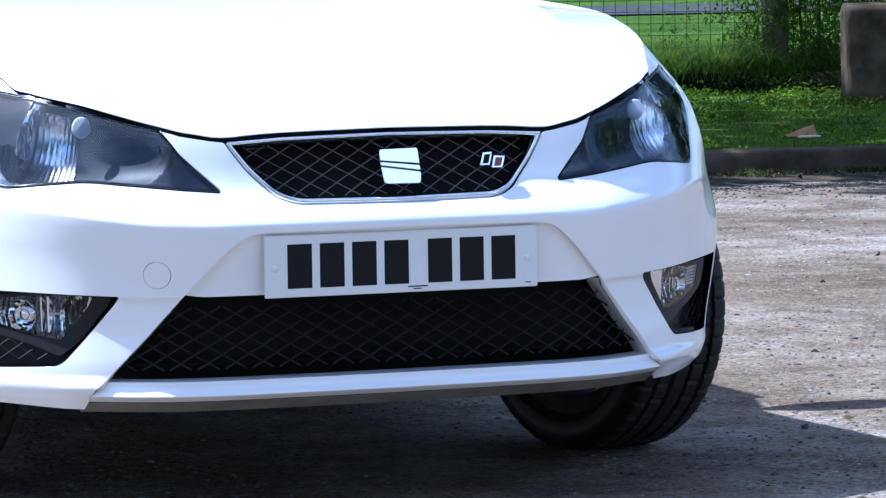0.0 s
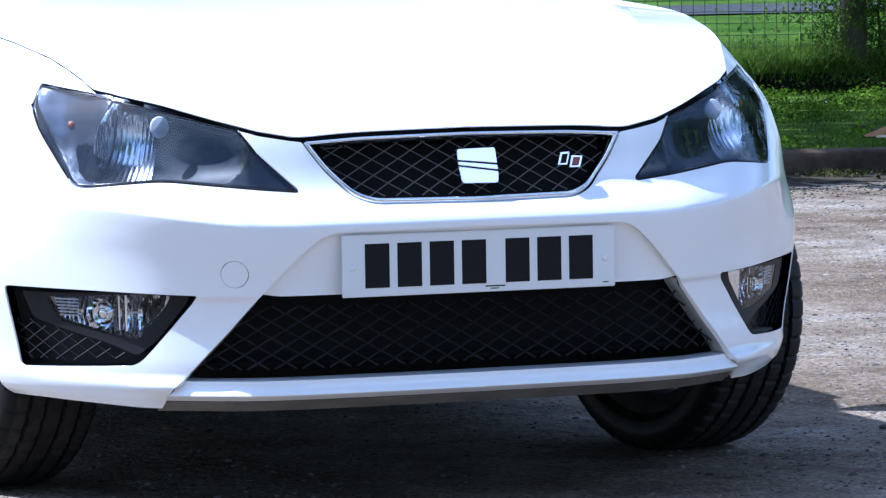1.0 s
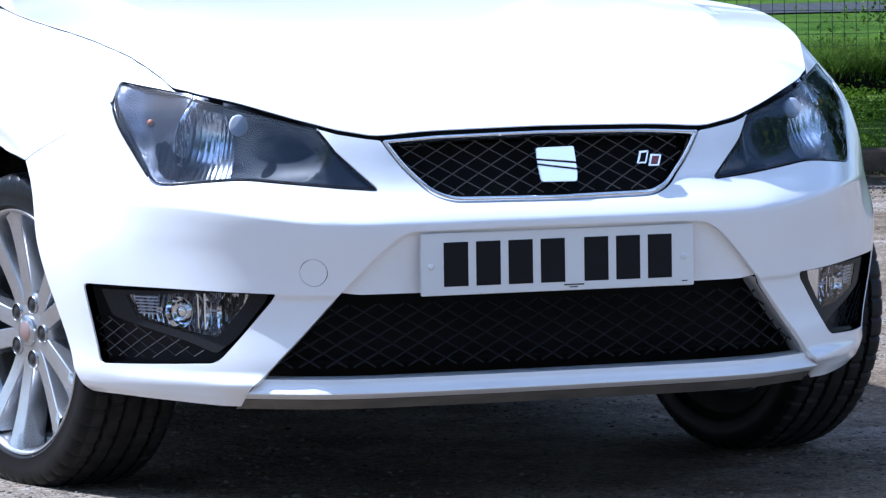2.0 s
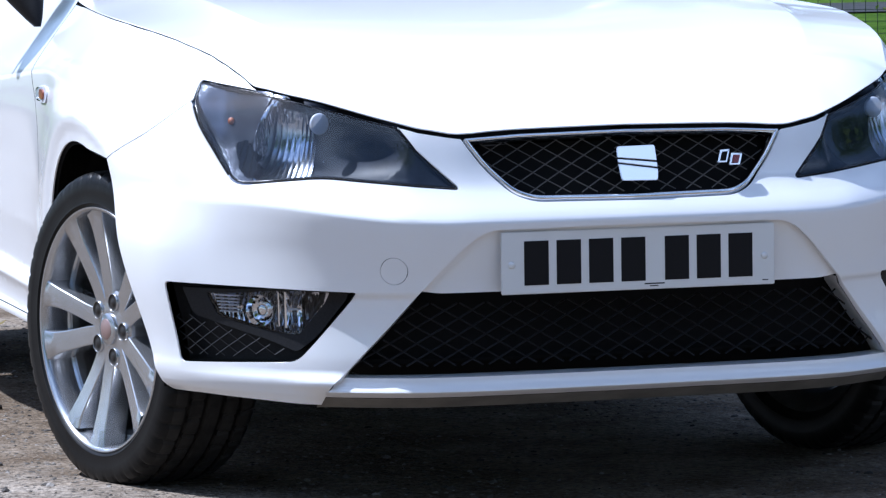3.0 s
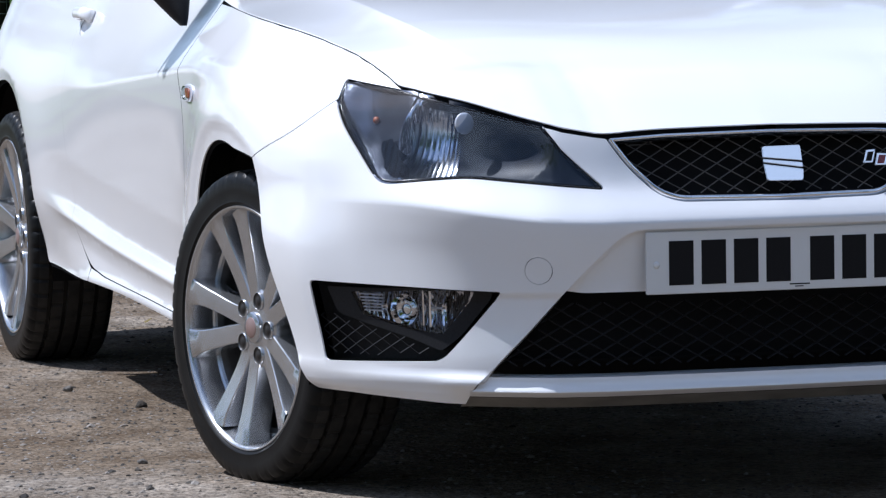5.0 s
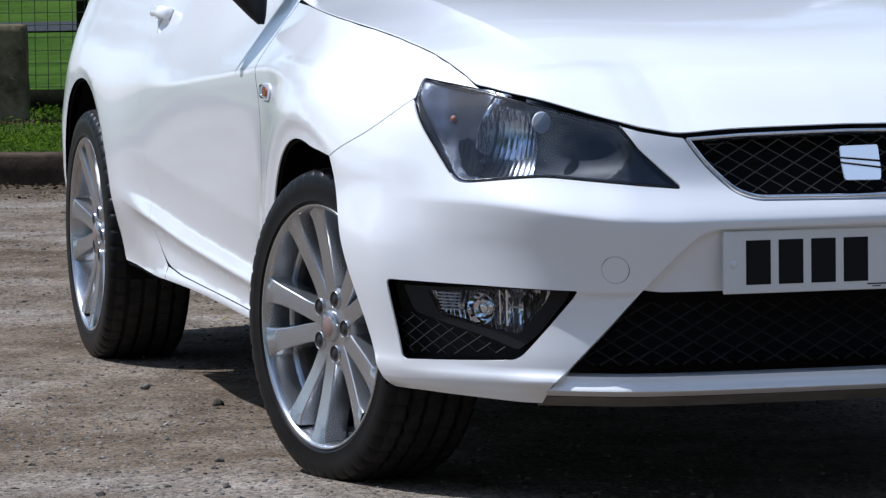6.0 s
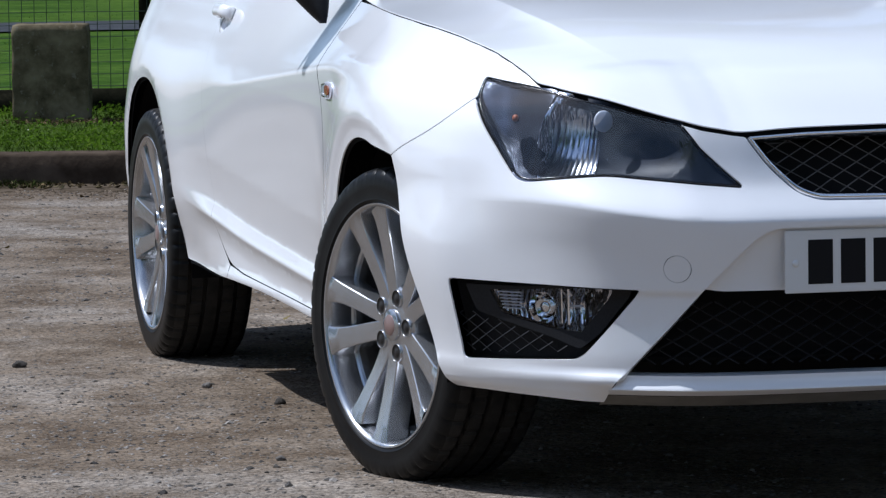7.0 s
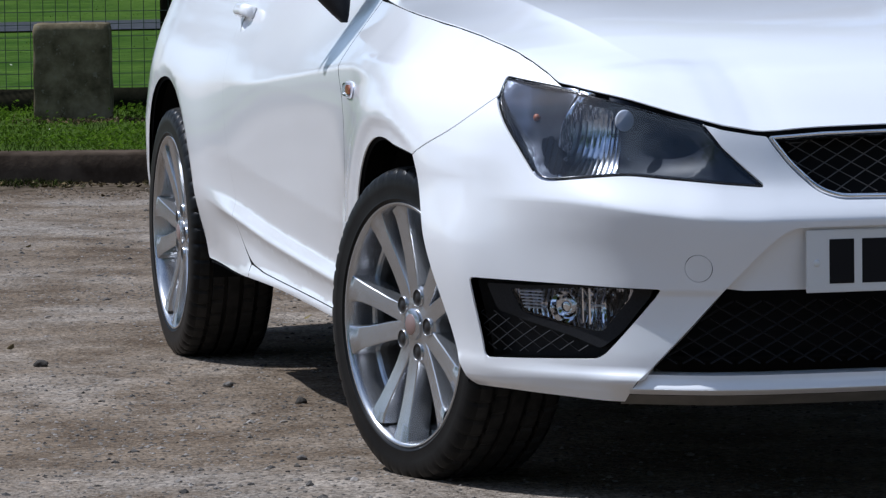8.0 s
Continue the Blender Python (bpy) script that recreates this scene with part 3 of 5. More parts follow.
def tyre_mesh():
    side = [(.086, .224), (.092, .232), (.0990, .2375), (.1010, .241), (.1000, .2445), (.1025, .262), (.1015, .276), (.0980, .288), (.0915, .2955), (.084, .2992)]
    tread = []
    for g in GROOVES:
        tread += [(g + .0055, .302), (g + .0040, .2945), (g - .0040, .2945), (g - .0055, .302)]
    profile = side + [(.074, .3012)] + tread + [(-.074, .3012)] + [(-x, r) for x, r in side[::-1]]
    steps = 288
    bm = lathe(profile, steps)
    n = len(profile)
    bm.verts.ensure_lookup_table()
    for k in range(steps):
        for i, (x, r) in enumerate(profile):
            cut = 0
            if abs(x) > .058 and r > .287 and k % 6 == (0 if x > 0 else 3):
                cut = .0045
            elif .020 < abs(x) < .055 and r > .3 and k % 6 == 2:
                cut = .004
            if cut:
                v = bm.verts[k * n + i]
                f = (r - cut) / r
                v.co.y *= f
                v.co.z *= f
    me = sharpen(mesh_of("tyre", bm, RUBBER), 28)
    me.materials.append(TREAD)
    for p in me.polygons:
        c = p.center
        if abs(c.x) < .080 and math.hypot(c.y, c.z) > .2975:
            p.material_index = 1
    return me


def spoke_bm(bm, centre, sgn):
    """One blade of a twin spoke: it runs beside its twin and bows out to the rim."""
    off = mono([.045, .085, .135, .185, .226], [.0150, .0215, .0330, .0445, .0540])
    rows = []
    for k in range(15):
        t = k / 14
        r = .046 + .178 * t
        mid = off(r)
        slope = (off(r + .002) - off(r - .002)) / .004
        w = .0160 + .0062 * t + .0036 * (1 - t) ** 4 + .0100 * t ** 9
        x = .0705 + .0245 * t ** 1.5
        c, s = math.cos(centre), math.sin(centre)
        wall = .040 + .006 * t
        ring = []
        for du, dx in ((-w * 1.08, -wall), (-w, -.0048), (-w * .95, -.0014), (-w * .86, 0), (0, .0005), (w * .86, 0), (w * .95, -.0014), (w, -.0048), (w * 1.08, -wall)):
            q = Vector((r - slope * du * .9, sgn * mid + du))
            ring.append(bm.verts.new((x + dx, q.x * c - q.y * s, q.x * s + q.y * c)))
        rows.append(ring)
    for p, q in zip(rows, rows[1:]):
        for i in range(len(p)):
            j = (i + 1) % len(p)
            bm.faces.new((p[i], p[j], q[j], q[i]))


def rim_mesh():
    bm = lathe([(.080, .224), (.093, .2335), (.0970, .2348), (.0988, .2335), (.0985, .2305), (.0960, .2275), (.0900, .2245), (.078, .2220), (.060, .2198), (.046, .2180), (.043, .2140), (.042, .204)], 128)
    for k in range(5):
        for sgn in (-1, 1):
            spoke_bm(bm, radians(72 * k), sgn)
    hub = lathe([(.020, .0800), (.058, .0790), (.0660, .0770), (.0695, .0720), (.0712, .045), (.0722, .036), (.0722, .032), (.068, .0)], 64)
    me = bpy.data.meshes.new("hub")
    hub.to_mesh(me)
    hub.free()
    bm.from_mesh(me)
    bmesh.ops.recalc_face_normals(bm, faces=bm.faces[:])
    return sharpen(mesh_of("rim", bm, ALLOY), 30)


TYRE, RIM_ME = tyre_mesh(), rim_mesh()
BARREL_ME = mesh_of("rim_barrel", lathe([(.0425, .2045), (.040, .196), (.030, .194), (-.06, .190), (-.085, .222), (-.092, .234)], 96), BARREL)
bm = lathe([(.069, .031), (.0765, .030), (.0795, .026), (.080, .0)], 48)
CAP_ME = sharpen(mesh_of("hub_cap", bm, ALLOY), 40)
bm = lathe([(.0803, .0), (.0807, .019), (.0797, .020)], 40)
CAP_RED = mesh_of("cap_emblem", bm, material("dull_emblem", (.36, .25, .23), .35, .5))
bm = lathe([(-.020, .06), (-.020, .135), (.004, .137), (.004, .075), (.012, .07), (.012, .0)], 72)
DISC_ME = sharpen(mesh_of("brake_disc", bm, STEEL), 40)
bm = lathe([(.0738, .0), (.0738, .0070), (.0730, .0078), (.0730, .0160), (.0745, .0162), (.0748, .0167), (.0745, .0173), (.066, .0180)], 24)
BOLT_ME = mesh_of("bolt_pocket", bm, ALLOY)
BOLT_ME.materials.append(material("pocket_shade", (.032, .029, .027), .5, .5))
for p_ in BOLT_ME.polygons:
    if (p_.center.y ** 2 + p_.center.z ** 2) < .0161 ** 2 and p_.center.x < .0742:
        p_.material_index = 1

for sx, out_by, wy, steer, spin in ((-1, .7155, WHEEL_Y, 15.0, 34.5), (1, .709, WHEEL_Y, 15.0, 20.0), (-1, .696, WHEEL_Y + WHEEL_BASE, 0.0, 36.0), (1, .709, WHEEL_Y + WHEEL_BASE, 0.0, 40.0)):
    wheel = new("wheel")
    wheel.parent = car
    turn = 180 if sx < 0 else 0
    wheel.matrix_basis = pose(sx * out_by, wy, WHEEL_Z, 0, 0, steer + turn) @ pose(0, 0, 0, spin, 0, 0)
    for nm, me, lab in (("tyre", TYRE, "black tyre with tread grooves"), ("rim", RIM_ME, "silver alloy rim with five twin spokes"), ("rim_barrel", BARREL_ME, ""), ("hub_cap", CAP_ME, ""), ("cap_emblem", CAP_RED, ""), ("brake_disc", DISC_ME, "steel brake disc")):
        part(nm, me, None, wheel, lab)
    for k in range(5):
        a = radians(72 * k + 36)
        part("bolt_pocket", BOLT_ME, None, wheel).matrix_basis = pose(0, .0545 * math.cos(a), .0545 * math.sin(a))

# ---- grilles ----
def lattice(name, loop, parent, run=.048, climb=.027, out=-.02, wire=.0016, label=""):
    """Crossing bars of a diamond mesh, laid on the skin inside a loop."""
    bm = bmesh.new()
    pts = np.array(loop)
    lo, hi = pts.min(0), pts.max(0)
    slope = climb / run
    span = hi[0] - lo[0] + (hi[1] - lo[1]) / slope
    for sgn in (-1, 1):
        n = int(span / run) + 2
        for k in range(-n, n + 1):
            line = [((lo[0] + hi[0]) / 2 + k * run + sgn * q / slope, lo[1] + q) for q in np.linspace(0, hi[1] - lo[1], int((hi[1] - lo[1]) / .006) + 2)]
            ok = inside(line, [loop])
            rows = []
            for p, o in list(zip(line, ok)) + [(None, False)]:
                if o:
                    c = Vector(skin(*p))
                    c.y -= out
                    rows.append([bm.verts.new(c + Vector(d)) for d in ((-sgn * wire * .5, 0, wire), (0, -wire * 2.2, 0), (sgn * wire * .5, 0, -wire), (0, wire * 3, 0))])
                else:
                    for a, b in zip(rows, rows[1:]):
                        for i in range(4):
                            bm.faces.new((a[i], a[(i + 1) % 4], b[(i + 1) % 4], b[i]))
                    rows = []
    bmesh.ops.recalc_face_normals(bm, faces=bm.faces[:])
    return part(name, bm, LIT_MESH if name == "grille_mesh" else SHADED_MESH, parent, label, smooth=False)


def tube_on(name, loop, by, mat, parent, out=0.0, wide=.005, deep=.006, label="", closed=True):
    """A moulding along a loop on the skin."""
    bm = bmesh.new()
    n = len(loop)
    rows = []
    inn = inset(loop, by)
    for i in range(n):
        p = Vector(skin(*inn[i]))
        q = Vector(skin(*inset_at(inn, i, wide)))
        d = (q - p)
        nrm = Vector(skin_normal(*inn[i]))
        rows.append([bm.verts.new(v) for v in (p - nrm * deep + nrm * out, p + nrm * out, p + d * .3 + nrm * (out + .0025), p + d * .7 + nrm * (out + .0025), q + nrm * out, q - nrm * deep + nrm * out)])
    for i in range(n if closed else n - 1):
        a, b = rows[i], rows[(i + 1) % n]
        for j in range(5):
            bm.faces.new((a[j], b[j], b[j + 1], a[j + 1]))
    bmesh.ops.recalc_face_normals(bm, faces=bm.faces[:])
    return part(name, bm, mat, parent, label)


def inset_at(loop, i, by):
    n = len(loop)
    a, p, b = Vector(loop[i - 1]), Vector(loop[i]), Vector(loop[(i + 1) % n])
    d = ((p - a).normalized() + (b - p).normalized()).normalized()
    s = LOOP_SIGN[0]
    return (p.x - d.y * by * s, p.y + d.x * by * s)


LOOP_SIGN = [1]


grille_top = [(.300, rim_z(.300) - .004, .004), (.20, rim_z(.20) - .0045, .0), (.10, rim_z(.10) - .0045, 0), (0, rim_z(0) - .0045, 0)]
half_grille = [(0, .5675, .0)] + [(u, v + .001, r) for u, v, r in GRILLE[3:0:-1]] + [(.309, .6795, .008)] + grille_top[:-1]
grille_loop = rounded([(u, v, r) for u, v, r in half_grille] + [(0, rim_z(0) - .0045, 0)] + [(-u, v, r) for u, v, r in half_grille[1:]][::-1], .01)
area = sum(grille_loop[i - 1][0] * grille_loop[i][1] - grille_loop[i][0] * grille_loop[i - 1][1] for i in range(len(grille_loop)))
LOOP_SIGN[0] = 1 if area > 0 else -1
grille = tube_on("grille", grille_loop, .001, CHROME, car, .001, .0065, .02, "black mesh grille in a chrome frame")
sheet("grille_backing", [inset(grille_loop, .004)], skin, DARK, grille, .03, -.045, 0)
lattice("grille_mesh", inset(grille_loop, .006), grille, .050, .028, -.022, .0010)
low_half = [(.553, .262, 0), (.409, .409, 0)]
low_loop = rounded(low_half + [(-u, v, r) for u, v, r in low_half][::-1], .012)
lower_grille = sheet("lower_grille", [inset(low_loop, -.03)], skin, DARK, car, .03, -.075, 0, "wide black mesh air intake")
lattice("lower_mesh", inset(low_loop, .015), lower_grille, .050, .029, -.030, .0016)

# ---- headlights ----
def deep(depth):
    """The skin sunk by depth(u, v)."""
    def f(u, v):
        p = Vector(skin(u, v))
        return tuple(p - Vector(skin_normal(u, v)) * depth(abs(u), v))
    return f


def bowl(cu, cv, ru, rv, base, more, power=1.6):
    return lambda u, v: base + more * max(0.0, 1 - ((u - cu) / ru) ** 2 - ((v - cv) / rv) ** 2) ** power


ZONES = (
    # the winker's chamber, the main reflector, the smoked bezel with its day lamp
    ("winker_reflector", [(.966, .783, .004), (.80, .770, 0), (.735, .763, 0), (.7330, .757, 0), (.7510, .706, .02), (.7465, .66, .02), (.724, .592, .004), (.790, .584, .006), (.960, .745, .006)], bowl(.84, .69, .13, .10, .003, .030), WINKER, .010),
    ("main_reflector", [(.735, .764, 0), (.660, .753, 0), (.632, .70, .02), (.622, .600, 0), (.722, .590, .004), (.7445, .66, .02), (.7490, .706, .02), (.7305, .757, 0)], bowl(.665, .678, .088, .088, .006, .052, .8), REFLECT, .007),
    ("bezel", [(.658, .753, 0), (.456, .712, .004), (.316, .585, .006), (.456, .594, .03), (.590, .602, .0), (.620, .602, 0), (.622, .640, 0), (.630, .70, .02)], bowl(.595, .665, .17, .080, .005, .040, 1.0), BEZEL, .007),
)
for side in (-1, 1):
    def handed(points, step=.012):
        q = rounded(points, step)
        return mirrored(q) if side < 0 else q
    loop = loop_of(HEADLIGHT, .0018)
    if side < 0:
        loop = mirrored(loop)
    lens = sheet("headlight", [loop], skin, LENS_CLEAR, car, .014, -.001, .003, "clear headlight with chrome reflectors and a smoked grey bezel")
    lens.visible_shadow = False
    LOOP_SIGN[0] = 1 if sum(loop[i - 1][0] * loop[i][1] - loop[i][0] * loop[i - 1][1] for i in range(len(loop))) > 0 else -1
    tube_on("lens_rim", loop, -.0006, GLOSS_BLACK, lens, -.0035, .0042, .012, "black lens edge")
    sheet("housing", [inset(loop, .001)], skin, BEZEL, lens, .02, -.075, -.072)
    for nm, pts, dep, mat, st in ZONES:
        sheet(nm, [handed(pts, st)], deep(dep), mat, lens, st, 0, 0)
    # thin bright edge between the chambers
    bm = bmesh.new()
    rows = []
    line = mono([.618, .659, .706, .757], [.728, .744, .7485, .731])
    for v in np.linspace(.618, .757, 24):
        u = side * line(v)
        p, n = Vector(skin(u, v)), Vector(skin_normal(u, v))
        rows.append([bm.verts.new(p - n * d + Vector((e, 0, 0))) for d, e in ((.010, -.0006), (.010, .0006), (.04, .0006), (.04, -.0006))])
    for a, b in zip(rows, rows[1:]):
        for i in range(4):
            bm.faces.new((a[i], a[(i + 1) % 4], b[(i + 1) % 4], b[i]))
    part("divider", bm, REFLECT, lens)
    # bulbs
    def ball(nm, u, v, d, r, mat, stretch=(1, 1, 1), label=""):
        bm = bmesh.new()
        bmesh.ops.create_uvsphere(bm, u_segments=20, v_segments=12, radius=r)
        p = Vector(skin(side * u, v)) - Vector(skin_normal(side * u, v)) * d
        bmesh.ops.transform(bm, matrix=Matrix.Translation(p) @ Matrix.Diagonal((*stretch, 1)), verts=bm.verts[:])
        return part(nm, bm, mat, lens, label)
    ball("winker_bulb", .832, .724, .028, .0062, AMBER, (1, 1.3, 1.1), "amber bulb")
    ball("lamp_shield", .612, .711, .0075, .0178, SHIELD, (1.0, .24, 1.10), "pale bulb shield")
    ball("side_lamp", .593, .6445, .010, .0022, CHROME)
    # upright flutes of the main reflector, laid along its bowl
    dish = bowl(.665, .678, .088, .088, .006, .052, .8)
    for k in range(10):
        u0 = .636 + .0100 * k
        bm = bmesh.new()
        q = []
        for v in np.linspace(.616 + .0012 * abs(k - 4), .733 - .003 * abs(k - 4), 9):
            n = Vector(skin_normal(side * u0, v))
            q.append([bm.verts.new(Vector(skin(side * (u0 + e), v)) - n * (dish(u0 + e, v) - f)) for e, f in ((-.0046, .0002), (-.0023, .0006), (0, .0007), (.0023, .0006), (.0046, .0002))])
        for a, b in zip(q, q[1:]):
            for i in range(4):
                bm.faces.new((a[i], a[i + 1], b[i + 1], b[i]))
        part("reflector_flute", bm, RIBS, lens)
    # black fin in the outer lower corner
    fin = [(.783, .674, .006), (.757, .681, .006), (.738, .655, .006), (.716, .620, .006), (.740, .612, .004), (.762, .628, .006)]
    sheet("lamp_fin", [handed(fin, .008)], deep(lambda u, v: .0012 + .004 * abs(((u / .014) % 1) - .5)), GLOSS_BLACK, lens, .006, 0, .02)

# ---- fog lamps ----
FOG_LENS = [(.838, .4015, .004), (.700, .405, .02), (.574, .4025, .004), (.640, .333, .006), (.705, .338, .02), (.814, .360, .01)]
FOG_MESH = [(.905, .366, 0), (.870, .364, .004), (.70, .327, .02), (.650, .308, .01), (.640, .294, 0), (.880, .283, .006)]
FOG_BEZEL = [(.893, .409, .006), (.70, .4115, .02), (.533, .4075, .004), (.600, .333, .02), (.642, .303, .01), (.70, .322, .02), (.872, .360, .01)]
for side in (-1, 1):
    def handed(points, step=.012):
        q = rounded(points, step)
        return mirrored(q) if side < 0 else q
    fog = loop_of(FOG, .001)
    if side < 0:
        fog = mirrored(fog)
    lamp = sheet("fog_lamp", [fog], skin, BLACK, car, .02, -.045, -.043, "fog lamp in a black recess with mesh below it")
    sheet("fog_bezel", [handed(FOG_BEZEL), handed(FOG_LENS)], skin, BLACK, lamp, .015, -.016, .010, "black lamp surround")
    sheet("fog_reflector", [handed(FOG_LENS, .008)], deep(bowl(.71, .372, .17, .06, .022, .022)), FLUTED, lamp, .008, 0, 0, "chrome fog lamp reflector")
    pane = sheet("fog_lens", [handed(FOG_LENS)], skin, FOG_CLEAR, lamp, .02, -.017, 0)
    pane.visible_shadow = False
    def inner(u, v, d):
        return Vector(skin(side * u, v)) - Vector(skin_normal(side * u, v)) * d
    p, n = inner(.722, .373, .034), Vector(skin_normal(side * .722, .373))
    spin = Matrix.Translation(p) @ n.to_track_quat("X", "Z").to_matrix().to_4x4()
    bm = lathe([(.016, .0285), (.013, .0270), (.004, .020), (.000, .0125)], 28)
    bmesh.ops.transform(bm, matrix=spin, verts=bm.verts[:])
    part("fog_bowl", sharpen(mesh_of("fog_bowl", bm, FACET), 20), FACET, lamp, "round chrome bowl")
    bm = lathe([(.000, .0125), (.008, .0115), (.010, .0085), (.009, .0)], 24)
    bmesh.ops.transform(bm, matrix=spin, verts=bm.verts[:])
    part("fog_bulb", bm, CHROME, lamp)

    def slab(nm, u0, u1, v0, v1, d0, d1, mat):
        bm = bmesh.new()
        q = [bm.verts.new(inner(u, v, d)) for d in (d0, d1) for u, v in ((u0, v0), (u1, v0), (u1, v1), (u0, v1))]
        for f in ((0, 1, 2, 3), (7, 6, 5, 4), (0, 4, 5, 1), (1, 5, 6, 2), (2, 6, 7, 3), (3, 7, 4, 0)):
            bm.faces.new([q[k] for k in f])
        bmesh.ops.recalc_face_normals(bm, faces=bm.faces[:])
        part(nm, bm, mat, lamp, smooth=False)
    for k in range(6):
        slab("fog_rib", .768, .822 - .002 * k, .3965 - .0058 * k, .3990 - .0058 * k, .020, .026, SHIELD)
    slab("fog_bar", .664, .668, .345, .402, .018, .030, FACET)
    slab("fog_bar", .679, .682, .347, .402, .018, .030, FACET)
    slab("fog_bridge", .641, .664, .376, .379, .020, .028, SHIELD)
    for k in range(4):
        u = .634 - .012 * k
        bm = bmesh.new()
        lowv = .343 + .0135 * k
        q = [bm.verts.new(inner(*t)) for t in ((u, .402, .022), (u - .009, .402, .030), (u - .009, lowv + .008, .030), (u, lowv, .022))]
        bm.faces.new(q)
        bmesh.ops.recalc_face_normals(bm, faces=bm.faces[:])
        part("fog_facet", bm, FACET, lamp, smooth=False)
    lattice("fog_mesh", handed(FOG_MESH), lamp, .040, .024, -.022, .0009)

# ---- number plate, emblems ----
plate = part("number_plate", sharpen(mesh_of("number_plate", box_bm(-.26, .26, -.0080, -.0045, .4045, .5155, .0015), PLATE)), PLATE, car, "white number plate with seven black bars")
for x0 in (-.219, -.158, -.097, -.036, .047, .108, .169):
    part("bar", box_bm(x0 + .002, x0 + .048, -.0086, -.0075, .420, .499), PLATE_BLACK, plate, smooth=False)
part("small_bar", box_bm(.010, .048, -.0084, -.0075, .4135, .4158), PLATE_BLACK, plate, smooth=False)
part("small_bar", box_bm(.020, .036, -.0084, -.0075, .4095, .4113), PLATE_BLACK, plate, smooth=False)
part("small_bar", box_bm(.236, .247, -.0084, -.0075, .4120, .4138), PLATE_BLACK, plate, smooth=False)
for x0 in (-.2405, .2405):
    bm = bmesh.new()
    bmesh.ops.create_uvsphere(bm, u_segments=20, v_segments=10, radius=.0066, matrix=Matrix.Translation((x0, -.0080, .457)) @ Matrix.Diagonal((1, .55, 1, 1)))
    part("screw_cap", bm, PLATE, plate, "white screw cap")

# plain emblem on the grille: a chrome tile cut by slanting grooves
EMB = Vector((.0125, .036, .629))


def tile(points, y0, y1, mat, nm, parent, label=""):
    bm = bmesh.new()
    q = rounded(points, .01)
    front = [bm.verts.new((u, y0 + .42 * (v - .629), v)) for u, v in q]
    rear = [bm.verts.new((u, y1 + .42 * (v - .629), v)) for u, v in q]
    bm.faces.new(front)
    for i in range(len(q)):
        j = (i + 1) % len(q)
        bm.faces.new((front[i], rear[i], rear[j], front[j]))
    bmesh.ops.recalc_face_normals(bm, faces=bm.faces[:])
    es = [e for e in bm.edges if e.verts[0] in front and e.verts[1] in front]
    bmesh.ops.bevel(bm, geom=es, offset=.0012, segments=2, affect="EDGES")
    return part(nm, sharpen(mesh_of(nm, bm, mat), 50), mat, parent, label)


cx, cz = EMB.x, EMB.z
emblem = tile([(cx - .036, cz + .030, .006), (cx - .037, cz + .0108, .001), (cx + .037, cz + .0033, .001), (cx + .037, cz + .027, .006), (cx + .036, cz + .031, .006)], .028, .040, CHROME, "emblem", grille, "plain chrome tile cut by slanting grooves")
tile([(cx - .037, cz + .0080, .001), (cx - .037, cz + .0024, .001), (cx + .037, cz - .0080, .001), (cx + .037, cz + .0002, .001)], .028, .040, CHROME, "emblem_bar", emblem)
tile([(cx - .037, cz - .0006, .001), (cx - .035, cz - .030, .006), (cx + .034, cz - .031, .006), (cx + .037, cz - .0112, .001)], .028, .040, CHROME, "emblem_foot", emblem)
tile([(cx - .032, cz + .022, .003), (cx - .032, cz - .022, .003), (cx + .032, cz - .024, .003), (cx + .032, cz + .022, .003)], .038, .046, DARK, "emblem_back", emblem)
badge = tile([(.166, .625, .001), (.175, .647, .001), (.193, .648, .001), (.184, .625, .001)], .030, .040, CHROME, "badge", grille, "small plain badge in chrome and red")
tile([(.1705, .628, .0005), (.177, .644, .0005), (.1885, .6445, .0005), (.182, .628, .0005)], .0285, .034, DARK, "badge_inlay", badge)
tile([(.188, .620, .001), (.196, .641, .001), (.217, .640, .001), (.209, .620, .001)], .032, .042, CHROME, "badge_tail", badge)
tile([(.1925, .623, .0005), (.1985, .638, .0005), (.212, .6375, .0005), (.206, .623, .0005)], .0305, .036, RED, "badge_red", badge)

